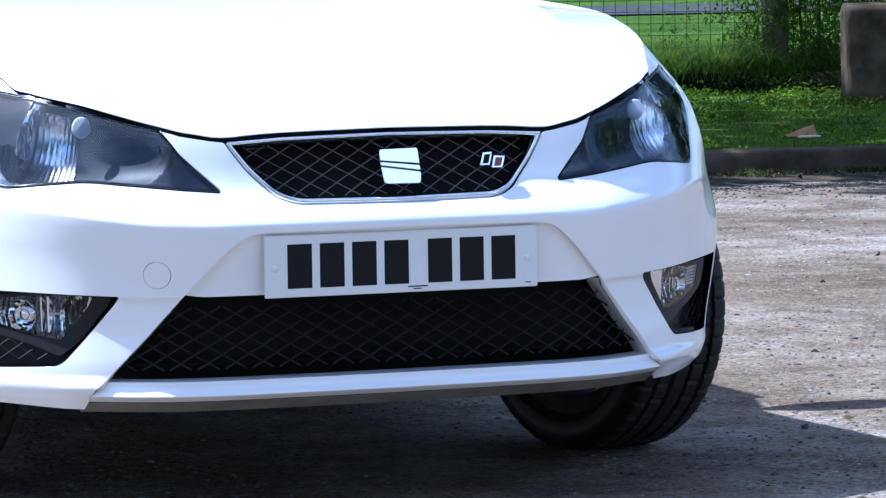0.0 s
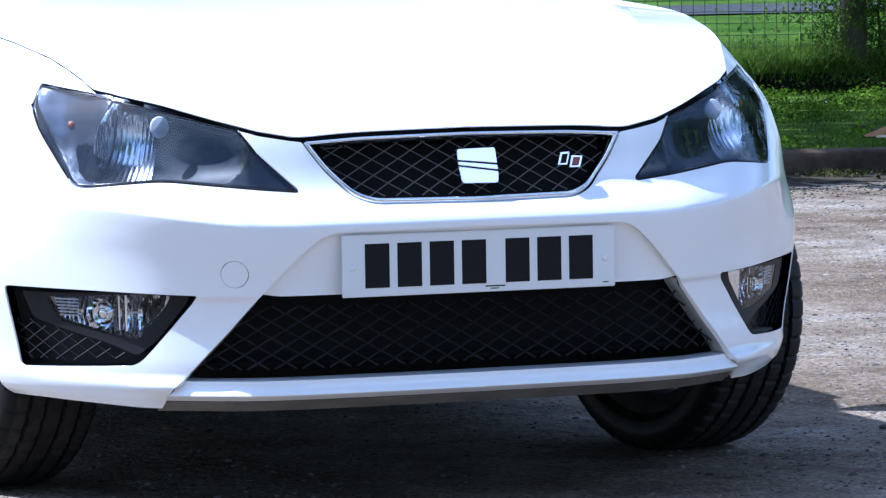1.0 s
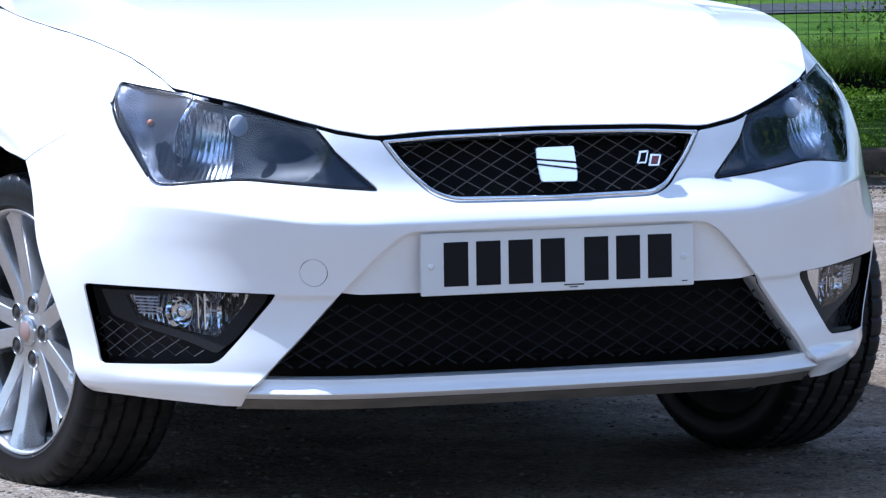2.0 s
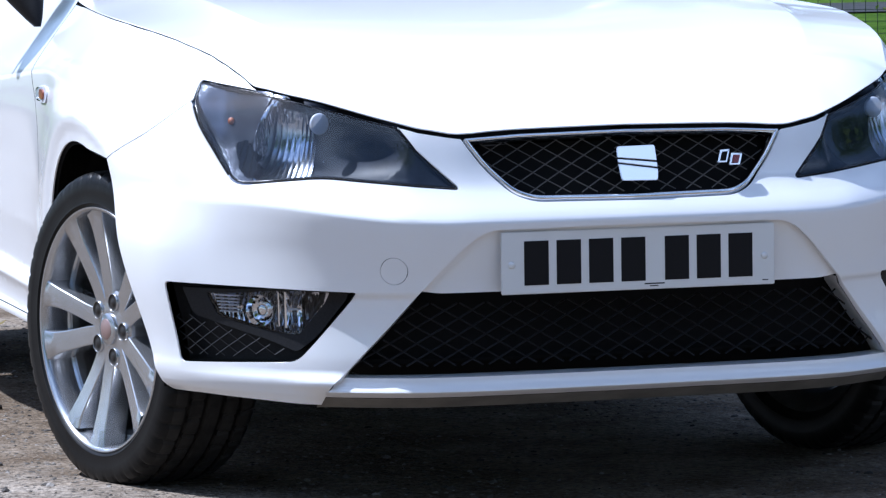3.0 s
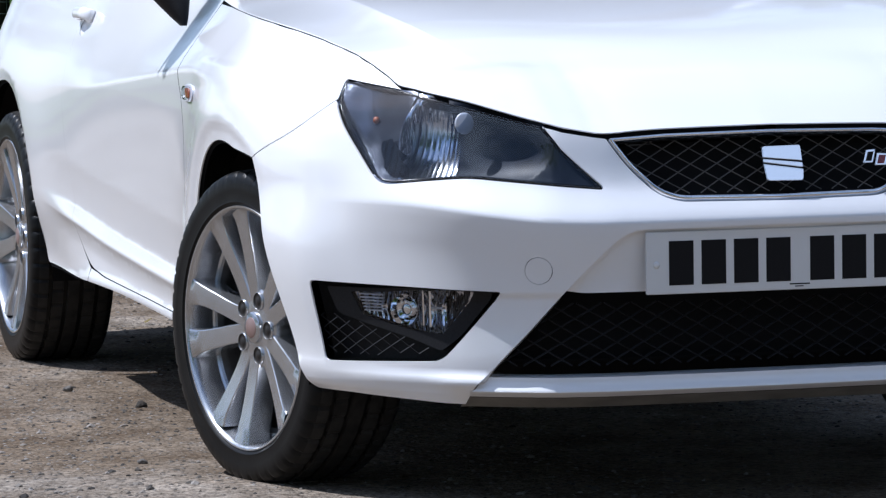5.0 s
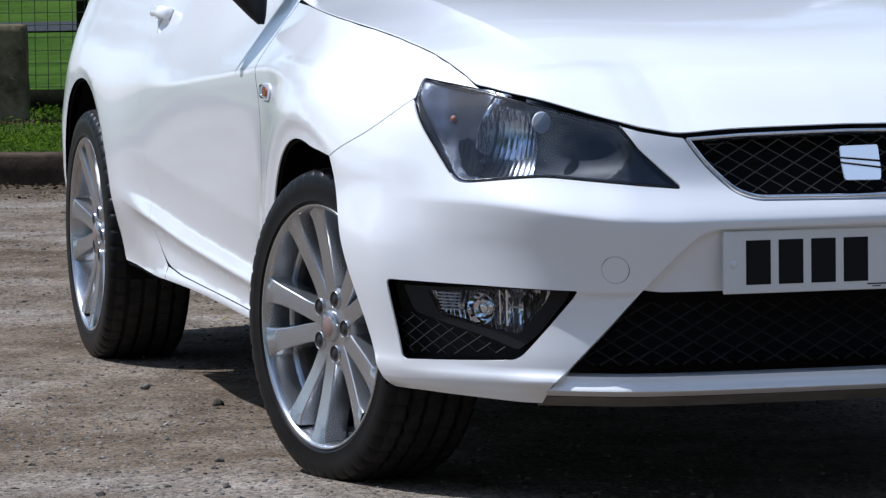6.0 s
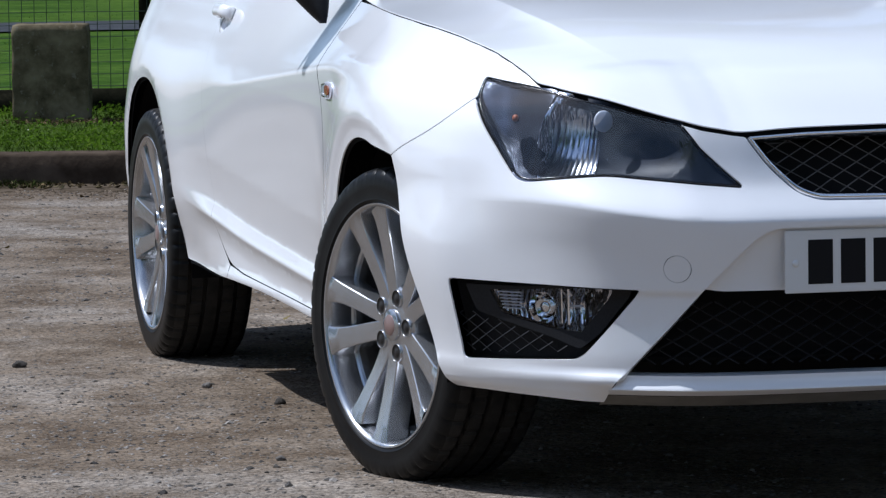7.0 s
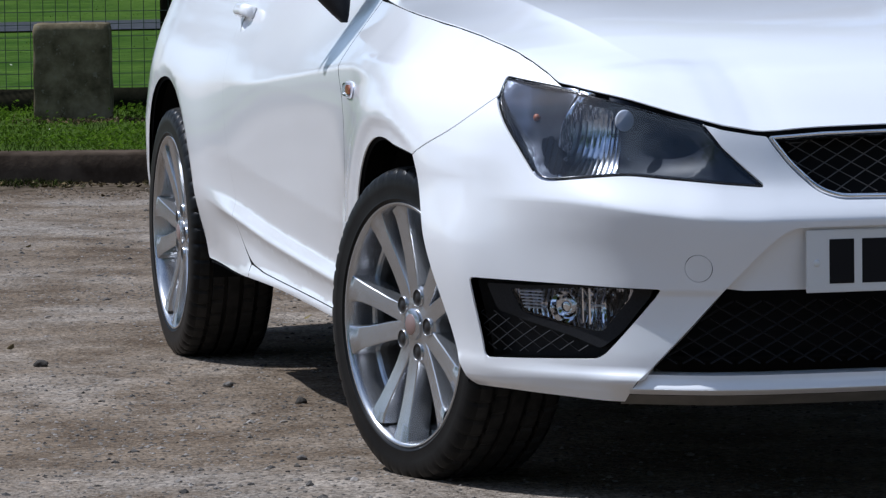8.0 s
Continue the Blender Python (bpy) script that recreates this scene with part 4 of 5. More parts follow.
# ---- repeater, handle, mirror ----
for side in (-1, 1):
    cu, cv = side * at_y(1.20), .728
    oval = lambda a, b: [(cu + a * math.copysign(abs(math.cos(t)) ** .6, math.cos(t)), cv + b * math.copysign(abs(math.sin(t)) ** .7, math.sin(t))) for t in np.linspace(0, 2 * math.pi, 40, endpoint=False)]
    rep = sheet("side_repeater", [oval(.050, .0170)], skin, SHIELD, car, .01, .003, .006, "clear side winker with an amber bulb")
    sheet("repeater_lens", [oval(.043, .0135)], skin, LENS_CLEAR, rep, .01, .010, .008).visible_shadow = False
    sheet("amber", [oval(.024, .0095)], skin, AMBER, rep, .008, .0065, .003)
    # door handle over its cup
    bm = bmesh.new()
    rows = []
    for k in range(13):
        t = k / 12
        y = 2.485 + .130 * t
        lift_by = .019 * min(1, 5 * t, 5 * (1 - t)) ** .7 + .004
        p, n = Vector(skin(side * at_y(y), .845)), Vector(skin_normal(side * at_y(y), .845))
        up = n.cross(Vector((0, 1, 0))).normalized() * side
        rows.append([bm.verts.new(p + n * (lift_by + .009 * math.cos(a)) + up * .0145 * math.sin(a)) for a in np.linspace(0, 2 * math.pi, 14, endpoint=False)])
    for a, b in zip(rows, rows[1:]):
        for i in range(14):
            bm.faces.new((a[i], a[(i + 1) % 14], b[(i + 1) % 14], b[i]))
    bm.faces.new(rows[0])
    bm.faces.new(rows[-1])
    bmesh.ops.recalc_face_normals(bm, faces=bm.faces[:])
    handle = part("door_handle", bm, PAINT, car, "white door handle over a cup")
    cup = [(side * CUP_U + .035 * math.cos(t), .822 + .021 * math.sin(t)) for t in np.linspace(0, 2 * math.pi, 32, endpoint=False)]
    sheet("handle_cup", [cup], deep(lambda u, v: .001 + .012 * max(0, 1 - (u - CUP_U) ** 2 / .034 ** 2 - (v - .822) ** 2 / .020 ** 2)), PAINT, handle, .010, 0, 0)
    # wing mirror: body-coloured shell on a dark foot
    bm = bmesh.new()
    bmesh.ops.create_cube(bm, size=1)
    bmesh.ops.subdivide_edges(bm, edges=bm.edges[:], cuts=7, use_grid_fill=True)
    for v in bm.verts:
        q = v.co * 2
        r = (abs(q.x) ** 3.2 + abs(q.y) ** 3.2 + abs(q.z) ** 3.2) ** (1 / 3.2)
        q /= max(r, 1e-6)
        taper = 1 - .16 * q.x
        v.co = Vector((side * (.862 + .100 * q.x), 1.555 + .075 * q.y * taper * (.30 + .70 * ease(-1.0, .4, q.z)), 1.036 + .078 * q.z * taper + .01 * q.x))
    bmesh.ops.recalc_face_normals(bm, faces=bm.faces[:])
    mirror_ob = part("wing_mirror", bm, PAINT, car, "white wing mirror on a black foot")
    bm = bmesh.new()
    rows = []
    for k in range(9):
        t = k / 8
        z = .852 + .125 * t
        cxm, hw, hd = .752 + .050 * t, .007 + .066 * t ** .9, .010 + .06 * t ** .8
        rows.append([bm.verts.new((side * (cxm + hw * math.cos(a)), 1.505 + .03 * t + hd * math.sin(a), z)) for a in np.linspace(0, 2 * math.pi, 18, endpoint=False)])
    for a, b in zip(rows, rows[1:]):
        for i in range(18):
            bm.faces.new((a[i], a[(i + 1) % 18], b[(i + 1) % 18], b[i]))
    bm.faces.new(rows[0])
    bmesh.ops.recalc_face_normals(bm, faces=bm.faces[:])
    part("mirror_foot", bm, BLACK, mirror_ob, "black plastic foot")
    part("mirror_glass", box_bm(.80 if side > 0 else -.955, .955 if side > 0 else -.80, 1.616, 1.622, 1.005, 1.095, .01), CHROME, mirror_ob)

# ---- the ground and what stands behind the car ----
def gravel_material():
    m = material("gravel", (.22, .19, .165), .95, 0, 0, .06)
    n, l, b = nodes_of(m)
    co = n.new("ShaderNodeTexCoord").outputs["Object"]

    def tex(kind, scale, **kw):
        t = n.new(kind)
        t.inputs["Scale"].default_value = scale
        for k, v in kw.items():
            t.inputs[k].default_value = v
        l.new(co, t.inputs["Vector"])
        return t
    base = ramp(m, tex("ShaderNodeTexNoise", 0.9, Detail=6.0, Roughness=.7).outputs["Fac"], [(.38, (.150, .112, .078)), (.50, (.212, .168, .126)), (.62, (.290, .252, .212))])
    grit = ramp(m, tex("ShaderNodeTexNoise", 55.0, Detail=3.0, Roughness=.7).outputs["Fac"], [(.30, (.30, .28, .26)), (.55, (1, 1, 1)), (.75, (1.5, 1.48, 1.45))])
    patches = ramp(m, tex("ShaderNodeTexNoise", 4.5, Detail=4.0, Roughness=.65).outputs["Fac"], [(.36, (.66, .62, .58)), (.52, (1, 1, 1)), (.66, (1.22, 1.22, 1.22))])
    colour = mix_colour(m, .85, mix_colour(m, 1.0, base, patches, "MULTIPLY"), grit, "MULTIPLY")
    v = tex("ShaderNodeTexVoronoi", 95.0)
    stones = ramp(m, v.outputs["Color"], [(.0, (.025, .022, .020)), (.35, (.11, .088, .068)), (.72, (.23, .20, .17)), (.93, (.34, .31, .28))])
    near = ramp(m, v.outputs["Distance"], [(.25, (1, 1, 1)), (.42, (0, 0, 0))])
    some = ramp(m, tex("ShaderNodeTexNoise", 6.0, Detail=5.0, Roughness=.7).outputs["Fac"], [(.30, (.10, .10, .10)), (.64, (.90, .90, .90))])
    fac = mix_colour(m, 1.0, near, some, "MULTIPLY")
    l.new(mix_colour(m, fac, colour, stones), b.inputs["Base Color"])
    bump(m, tex("ShaderNodeTexNoise", 70.0, Detail=4.0).outputs["Fac"], .9, .010)
    bump(m, near, .6, .006)
    bump(m, tex("ShaderNodeTexNoise", 17.0, Detail=3.0).outputs["Fac"], .8, .022)
    return m


def grass_material(name, dark, light, straw):
    m = material(name, light, .9, 0, 0, 0)
    n, l, b = nodes_of(m)
    g = n.new("ShaderNodeNewGeometry")
    blades = ramp(m, g.outputs["Random Per Island"], [(0, dark), (.7, light), (.86, light), (.96, straw)])
    patch = ramp(m, noise_node(m, 1.7, 3.0), [(.35, (.52, .50, .55)), (.65, (1.25, 1.2, 1.0))])
    clumps = ramp(m, noise_node(m, 7.5, 4.0), [(.38, (.55, .56, .60)), (.60, (1.22, 1.18, 1.05))])
    l.new(mix_colour(m, 1.0, mix_colour(m, 1.0, blades, patch, "MULTIPLY"), clumps, "MULTIPLY"), b.inputs["Base Color"])
    return m


GRAVEL = gravel_material()
KERB = mottled("old_kerb_stone", (.040, .029, .021), (.100, .075, .055), 6, 0.92, 0, .004, 55)
BLOCK = mottled("mossy_concrete", (.070, .056, .033), (.205, .168, .106), 9, 0.92, 0, .003, 60)
n_, l_, b_ = nodes_of(BLOCK)
fleck = ramp(BLOCK, noise_node(BLOCK, 42.0, 3.0), [(.60, (0, 0, 0)), (.70, (.8, .8, .8))])
l_.new(mix_colour(BLOCK, fleck, b_.inputs["Base Color"].links[0].from_socket, (.20, .175, .13)), b_.inputs["Base Color"])
SOIL = mottled("lawn_floor", (.036, .056, .012), (.068, .112, .018), 3.5, 0.95, 0, .01, 60)
LAWN = mottled("mown_lawn", (.027, .064, .008), (.064, .118, .016), 1.1, 0.9, 0, .012, 35)
n_, l_, b_ = nodes_of(LAWN)
fine = ramp(LAWN, noise_node(LAWN, 10.0, 6.0, .75), [(.3, (.40, .45, .45)), (.7, (1.55, 1.4, 1.6))])
l_.new(mix_colour(LAWN, 1.0, b_.inputs["Base Color"].links[0].from_socket, fine, "MULTIPLY"), b_.inputs["Base Color"])
BLADE = grass_material("grass_blades", (.046, .092, .009), (.080, .150, .013), (.125, .145, .042))
TARMAC = mottled("park_path", (.040, .043, .048), (.062, .065, .070), 8, .9)
WOOD = mottled("grey_fence_wood", (.075, .060, .045), (.15, .125, .095), 9, .9, 0, .003, 60)
DARKWOOD = mottled("dark_gravel_board", (.008, .0085, .005), (.024, .022, .014), 6, .92, 0, .004, 50)
for m_ in (KERB, BLOCK, SOIL, LAWN, TARMAC, WOOD, DARKWOOD):
    m_.node_tree.nodes["Principled BSDF"].inputs["Specular IOR Level"].default_value = .01
WIRE = material("green_coated_wire", (.010, .028, .014), .5)
LEAF = grass_material("leaves", (.060, .125, .022), (.115, .205, .042), (.15, .22, .06))
HERB = grass_material("low_herbs", (.062, .125, .012), (.105, .195, .020), (.15, .22, .045))
RANK = grass_material("rank_grass", (.105, .200, .030), (.175, .300, .056), (.24, .32, .10))


def let_light_through(m, share):
    """Leaves and thin blades pass a share of the light on."""
    n, l, b = nodes_of(m)
    glow_through, blend = n.new("ShaderNodeBsdfTranslucent"), n.new("ShaderNodeMixShader")
    blend.inputs[0].default_value = share
    l.new(b.inputs["Base Color"].links[0].from_socket, glow_through.inputs["Color"])
    l.new(b.outputs[0], blend.inputs[1])
    l.new(glow_through.outputs[0], blend.inputs[2])
    l.new(blend.outputs[0], n["Material Output"].inputs["Surface"])


for m_, share in ((LEAF, .5), (HERB, .4), (RANK, .5)):
    let_light_through(m_, share)
LITTER = grass_material("leaf_litter", (.05, .038, .022), (.17, .135, .085), (.36, .31, .22))
DRY = grass_material("dry_leaves", (.03, .024, .015), (.10, .08, .05), (.16, .14, .09))
CARD = mottled("brown_card", (.22, .105, .038), (.33, .17, .07), 14, .85)
STONE = material("stones", (.2, .2, .2), .85)
n_, l_, b_ = nodes_of(STONE)
geo = n_.new("ShaderNodeNewGeometry")
l_.new(ramp(STONE, geo.outputs["Random Per Island"], [(0, (.030, .027, .025)), (.40, (.09, .078, .066)), (.80, (.19, .165, .14)), (1, (.29, .265, .24))]), b_.inputs["Base Color"])
BARK = mottled("bark", (.03, .025, .018), (.09, .075, .055), 8, .95, 0, .02, 18)

def ground_z(x, y):
    """The trodden yard's slight relief; the soil is pushed up beside the turned front wheel."""
    if not (-4 < x < 9 and -4 < y < 10):
        return 0.0
    return .009 * math.exp(-((x + .86) / .26) ** 2 - ((y - .66) / .34) ** 2) + .0022 * noise.noise((x * 2.1, y * 2.1, 4.0)) - .001


bm = bmesh.new()
grid_x = [-300, -60, -15] + list(np.arange(-4.2, 9.3, .12)) + [20, 60, 300]
grid_y = [-300, -60, -15] + list(np.arange(-4.2, 10.3, .12)) + [20, 60, 300]
rows = [[bm.verts.new((x, y, ground_z(x, y))) for y in grid_y] for x in grid_x]
for a, b in zip(rows, rows[1:]):
    for i in range(len(grid_y) - 1):
        bm.faces.new((a[i], b[i], b[i + 1], a[i + 1]))
tagged(part("ground", bm, GRAVEL), "grey-brown compacted gravel yard with small stones", "ground", kind="structure")


def kerb_y(x):
    if x < -1.0:
        return kerb_y(-1.0) - .472 * (x + 1.0)
    if x > 7:
        return kerb_y(7) - .06 * (x - 7)
    return 9.60 - .42 * x + .026 * x * x


def kerb_h(x):
    return .126 - .032 * ease(1.5, 4.4, x)


def verge_z(x, y):
    h = kerb_h(x)
    return h - .002 + (.125 - h) * ease(.1, 1.5, y - kerb_y(x))


def board_y(x):
    return 13.10 - .19 * x if x > -2 else 13.48 - .35 * (x + 2)


rng = random.Random(7)
bm = bmesh.new()
rows = []
for x in np.arange(-30, 40.1, .12):
    y = kerb_y(x)
    w = .003 * noise.noise((x * 3, 0, 0)) + .0025 * noise.noise((x * 14, 1, 0))
    k = kerb_h(x) / .126
    rows.append([bm.verts.new((x + dx, y + dy + w, z * k + (w if z > 0 else 0))) for dx, dy, z in ((0, 0, -.05), (0, .003, .060), (0, .007, .112), (.002, .012, .121), (.006, .022, .125), (.03, .14, .127), (.03, .14, -.05))])
for a, b in zip(rows, rows[1:]):
    for i in range(6):
        bm.faces.new((a[i], b[i], b[i + 1], a[i + 1]))
tagged(part("kerb", bm, KERB), "worn dark stone kerb along the grass verge", "kerb", kind="structure")


def strip(name, mat, xs, profile, label, category):
    """A band of ground behind the kerb: profile gives (way behind the line, height)."""
    bm = bmesh.new()
    rows = [[bm.verts.new((x * k, line(x) + d, z)) for line, d, z, k in profile] for x in xs]
    for a, b in zip(rows, rows[1:]):
        for i in range(len(profile) - 1):
            bm.faces.new((a[i], b[i], b[i + 1], a[i + 1]))
    return tagged(part(name, bm, mat), label, category, kind="structure")


bm = bmesh.new()
rows = []
for x in np.arange(-30, 40.1, .5):
    deep_by = board_y(x) + .12 - kerb_y(x)
    rows.append([bm.verts.new((x, kerb_y(x) + d, verge_z(x, kerb_y(x) + d) - .004)) for d in (.11, .3, .6, .9, 1.2, 1.6, deep_by)])
for a, b in zip(rows, rows[1:]):
    for i in range(6):
        bm.faces.new((a[i], b[i], b[i + 1], a[i + 1]))
tagged(part("verge", bm, SOIL), "green grass verge between kerb and fence", "grass", kind="structure")
strip("lawn", LAWN, np.arange(-30, 40.1, 1.0), [(board_y, .10, .121, 1), (board_y, 11, .10, 1.4), (board_y, 45, .10, 3), (board_y, 260, .10, 8)], "mown park lawn behind the fence", "grass")
strip("park_path", TARMAC, np.arange(-40, 50.1, 2.0), [(lambda x: 24.35 - .085 * (x - 2), 0, .112, 1), (lambda x: 26.45 - .060 * (x - 2), 0, .112, 1)], "narrow grey tarmac path across the lawn", "path")


def blades(name, mat, spots, label, category):
    """Bent blades from (x, y, z, height, width) spots, joined."""
    verts, faces = [], []
    for x, y, z, h, w in spots:
        a = rng.uniform(0, 6.283)
        bx, by = math.cos(a) * w, math.sin(a) * w
        lean = rng.uniform(.3, 1.3) * h
        la = rng.uniform(0, 6.283)
        lx, ly = math.cos(la) * lean, math.sin(la) * lean
        i = len(verts)
        verts += [(x - bx, y - by, z), (x + bx, y + by, z), (x + bx * .7 + lx * .35, y + by * .7 + ly * .35, z + h * .6), (x - bx * .7 + lx * .35, y - by * .7 + ly * .35, z + h * .6), (x + lx, y + ly, z + h)]
        faces += [(i, i + 1, i + 2, i + 3), (i + 3, i + 2, i + 4)]
    me = bpy.data.meshes.new(name)
    me.from_pydata(verts, [], faces)
    me.materials.append(mat)
    return tagged(new(name, me), label, category, kind="stuff")


SOIL_AT, CARD_AT = (5.01, 9.28), (4.845, 8.77)
spots = []
while len(spots) < 42000:
    x = rng.uniform(-1.4, 2.6) if rng.random() < .45 else rng.uniform(3.4, 8.2)
    y0, y1 = kerb_y(x) + .10, board_y(x) + .02
    y = rng.uniform(y0, y1)
    bare = noise.noise((x * 1.1, y * 1.6, 3.0))
    bald = math.hypot((x - .45) / .55, (y - 11.72) / .42) < .9 or math.hypot((x - SOIL_AT[0]) / .09, (y - SOIL_AT[1]) / .28) < 1 or math.hypot(x - CARD_AT[0], y - CARD_AT[1] + .03) < .085 or (bare < -.16 and x < 2.6)
    if rng.random() < (.90 if bald else .25 + .5 * bare):
        continue
    h = rng.uniform(.007, .024) * (1.0 + .7 * max(0, bare)) * (1.9 if y1 - y < .25 and rng.random() < .6 else 1)
    spots.append((x, y, verge_z(x, y) - .001, h, rng.uniform(.0010, .0022)))
blades("verge_grass", BLADE, spots, "short uneven green grass on the verge", "grass")


def leaflets(name, mat, spots, label, category):
    """Small folded leaves at (x, y, z, size) spots, turned at random, joined."""
    verts, faces = [], []
    for x, y, z, r in spots:
        e = Euler((rng.uniform(-.9, .9), rng.uniform(-.9, .9), rng.uniform(0, 6.28))).to_matrix()
        i = len(verts)
        for p in ((-1, 0, 0), (-.1, .5, .15), (1, 0, -.1), (-.1, -.5, .15)):
            verts.append(tuple(Vector((x, y, z)) + e @ (Vector(p) * r)))
        faces += [(i, i + 1, i + 2), (i, i + 2, i + 3)]
    me = bpy.data.meshes.new(name)
    me.from_pydata(verts, [], faces)
    me.materials.append(mat)
    return tagged(new(name, me), label, category, kind="stuff")


# low broad-leaved weeds in clumps among the blades
spots = []
while len(spots) < 26000:
    x = rng.uniform(-1.2, 2.2) if rng.random() < .4 else rng.uniform(3.6, 7.4)
    y = rng.uniform(kerb_y(x) + .13, board_y(x) + .02)
    thick = noise.noise((x * 3.1, y * 2.3, 9.0)) + .5 * noise.noise((x * 9, y * 7, 2.0))
    soil = math.hypot((x - .45) / .50, (y - 11.72) / .40) < .9 or math.hypot((x - SOIL_AT[0]) / .09, (y - SOIL_AT[1]) / .28) < 1 or math.hypot(x - CARD_AT[0], y - CARD_AT[1] + .03) < .085
    if thick < rng.uniform(-.25, .35) or soil and rng.random() < .93:
        continue
    spots.append((x, y, verge_z(x, y) + abs(rng.gauss(.006, .014)) * (1 + 1.6 * max(0, thick)), rng.uniform(.006, .015)))
leaflets("verge_herbs", HERB, spots, "low broad-leaved weeds and clover in the grass", "weeds")
spots = []
while len(spots) < 4000:
    x, y = rng.uniform(-1, 14), 13 + 18 * rng.random() ** 1.6
    if y < board_y(x) + .1 or 23.2 < y < 26.8:
        continue
    spots.append((x, y, .105, rng.uniform(.004, .011), rng.uniform(.002, .004)))
blades("lawn_tufts", BLADE, spots, "tufts of grass on the lawn", "grass")
# rank grass along the fence near the ivy
spots = []
while len(spots) < 17000:
    x = rng.gauss(6.05, .55)
    tall_by = .75 + .5 * noise.noise((x * 5, 3, 0))
    spots.append((x, board_y(x) + .02 + .38 * rng.random() ** 2, .12, rng.uniform(.06, .34) * tall_by * (1 if x > 5.6 else .6), rng.uniform(.0018, .004)))
blades("rank_grass", RANK, spots, "long soft grass growing behind the fence", "grass")
# dirt swept against the kerb: dry brown, then mossy and darkened for tree shade
SHADED_DIRT = mottled("shaded_kerb_dirt", (.022, .020, .013), (.075, .062, .046), 12, .95, 0, .012, 60)
DIRT_BAND = mottled("dry_kerb_dirt", (.050, .038, .025), (.130, .100, .072), 12, .95, 0, .012, 60)
for mat, label, x0, x1, wide in ((DIRT_BAND, "dry brown dirt gathered along the kerb", -6, 2.6, .26), (SHADED_DIRT, "dirt and moss gathered along the kerb, colour darkened for tree shade", 2.6, 12, .50)):
    mat.node_tree.nodes["Principled BSDF"].inputs["Specular IOR Level"].default_value = .01
    bm = bmesh.new()
    rows = []
    for x in np.arange(x0, x1 + .01, .025):
        w = max(.08, wide + .20 * noise.noise((x * 1.7, 2, 0)) + .26 * noise.noise((x * 6, 5, 0)) + .40 * noise.noise((x * 23, 5, 3)))
        rows.append([bm.verts.new((x, kerb_y(x) - d, z)) for d, z in ((-.01, .010), (w * .4, .007), (w, -.001))])
    for a, b in zip(rows, rows[1:]):
        for i in range(2):
            bm.faces.new((a[i], a[i + 1], b[i + 1], b[i]))
    bmesh.ops.recalc_face_normals(bm, faces=bm.faces[:])
    tagged(part("gutter", bm, mat), label, "dirt", kind="structure")
    # crumbs of the same dirt, thinning out into the gravel
    verts, faces = [], []
    for k in range(9000):
        x = rng.uniform(max(x0, -1.6), min(x1, 8))
        y = kerb_y(x) - abs(rng.gauss(0, wide)) * (1 + .5 * noise.noise((x * 1.7, 2, 0))) - .01
        r = rng.uniform(.002, .007)
        i = len(verts)
        a0 = rng.uniform(0, 2)
        verts += [(x + r * 1.5 * math.cos(a0 + a), y + r * 1.5 * math.sin(a0 + a), -.002) for a in (0, 1.5, 3.1, 4.7)] + [(x + r * rng.uniform(-.4, .4), y, r * .55)]
        faces += [(i, i + 1, i + 4), (i + 1, i + 2, i + 4), (i + 2, i + 3, i + 4), (i + 3, i, i + 4)]
    me = bpy.data.meshes.new("dirt_crumbs")
    me.from_pydata(verts, [], faces)
    me.materials.append(mat)
    tagged(new("dirt_crumbs", me), "crumbs of soil strewn along the kerb", "dirt", kind="stuff")
spots = []
while len(spots) < 1500:
    x = rng.uniform(-1.5, 7.5)
    if noise.noise((x * 2.2, 4, 0)) + .4 * noise.noise((x * 9, 4, 0)) > rng.uniform(-.5, .3):
        spots.append((x, kerb_y(x) - abs(rng.gauss(.03, .08)) - .01, rng.uniform(.008, .020), rng.uniform(.005, .014)))
leaflets("leaf_litter", LITTER, spots, "dry pale leaf litter at the kerb's foot", "dead leaves")
spots = []
while len(spots) < 5200:
    x = rng.uniform(-1.4, 8)
    if noise.noise((x * 2.6, 8, 0)) < rng.uniform(-.1, .5):
        continue
    spots.append((x, kerb_y(x) - abs(rng.gauss(0, .09)) - .005, .006, rng.uniform(.006, .030), rng.uniform(.001, .003)))
WEEDS = grass_material("half_dry_weeds", (.030, .045, .012), (.062, .078, .026), (.15, .13, .08))
blades("kerb_weeds", WEEDS, spots, "weeds and moss growing at the foot of the kerb", "weeds")
# dry stalks on the bare soil before the block
spots = []
for k in range(520):
    x, y = rng.gauss(.46, .24), 11.86 + rng.gauss(0, .13)
    spots.append((x, y, verge_z(x, y) - .003, rng.uniform(.004, .030) * (2.6 if k % 60 == 0 else 1), rng.uniform(.001, .0026)))
chips = [(x, y, verge_z(x, y) + .008, rng.uniform(.005, .013)) for x, y in ((rng.gauss(.46, .22), 11.80 + rng.gauss(0, .10)) for k in range(260))]
leaflets("soil_litter", LITTER, chips, "dry leaves and chips on the bare soil", "dead leaves")
blades("dry_stalks", DRY, spots, "dry stalks and litter on bare soil by the block", "dry grass")
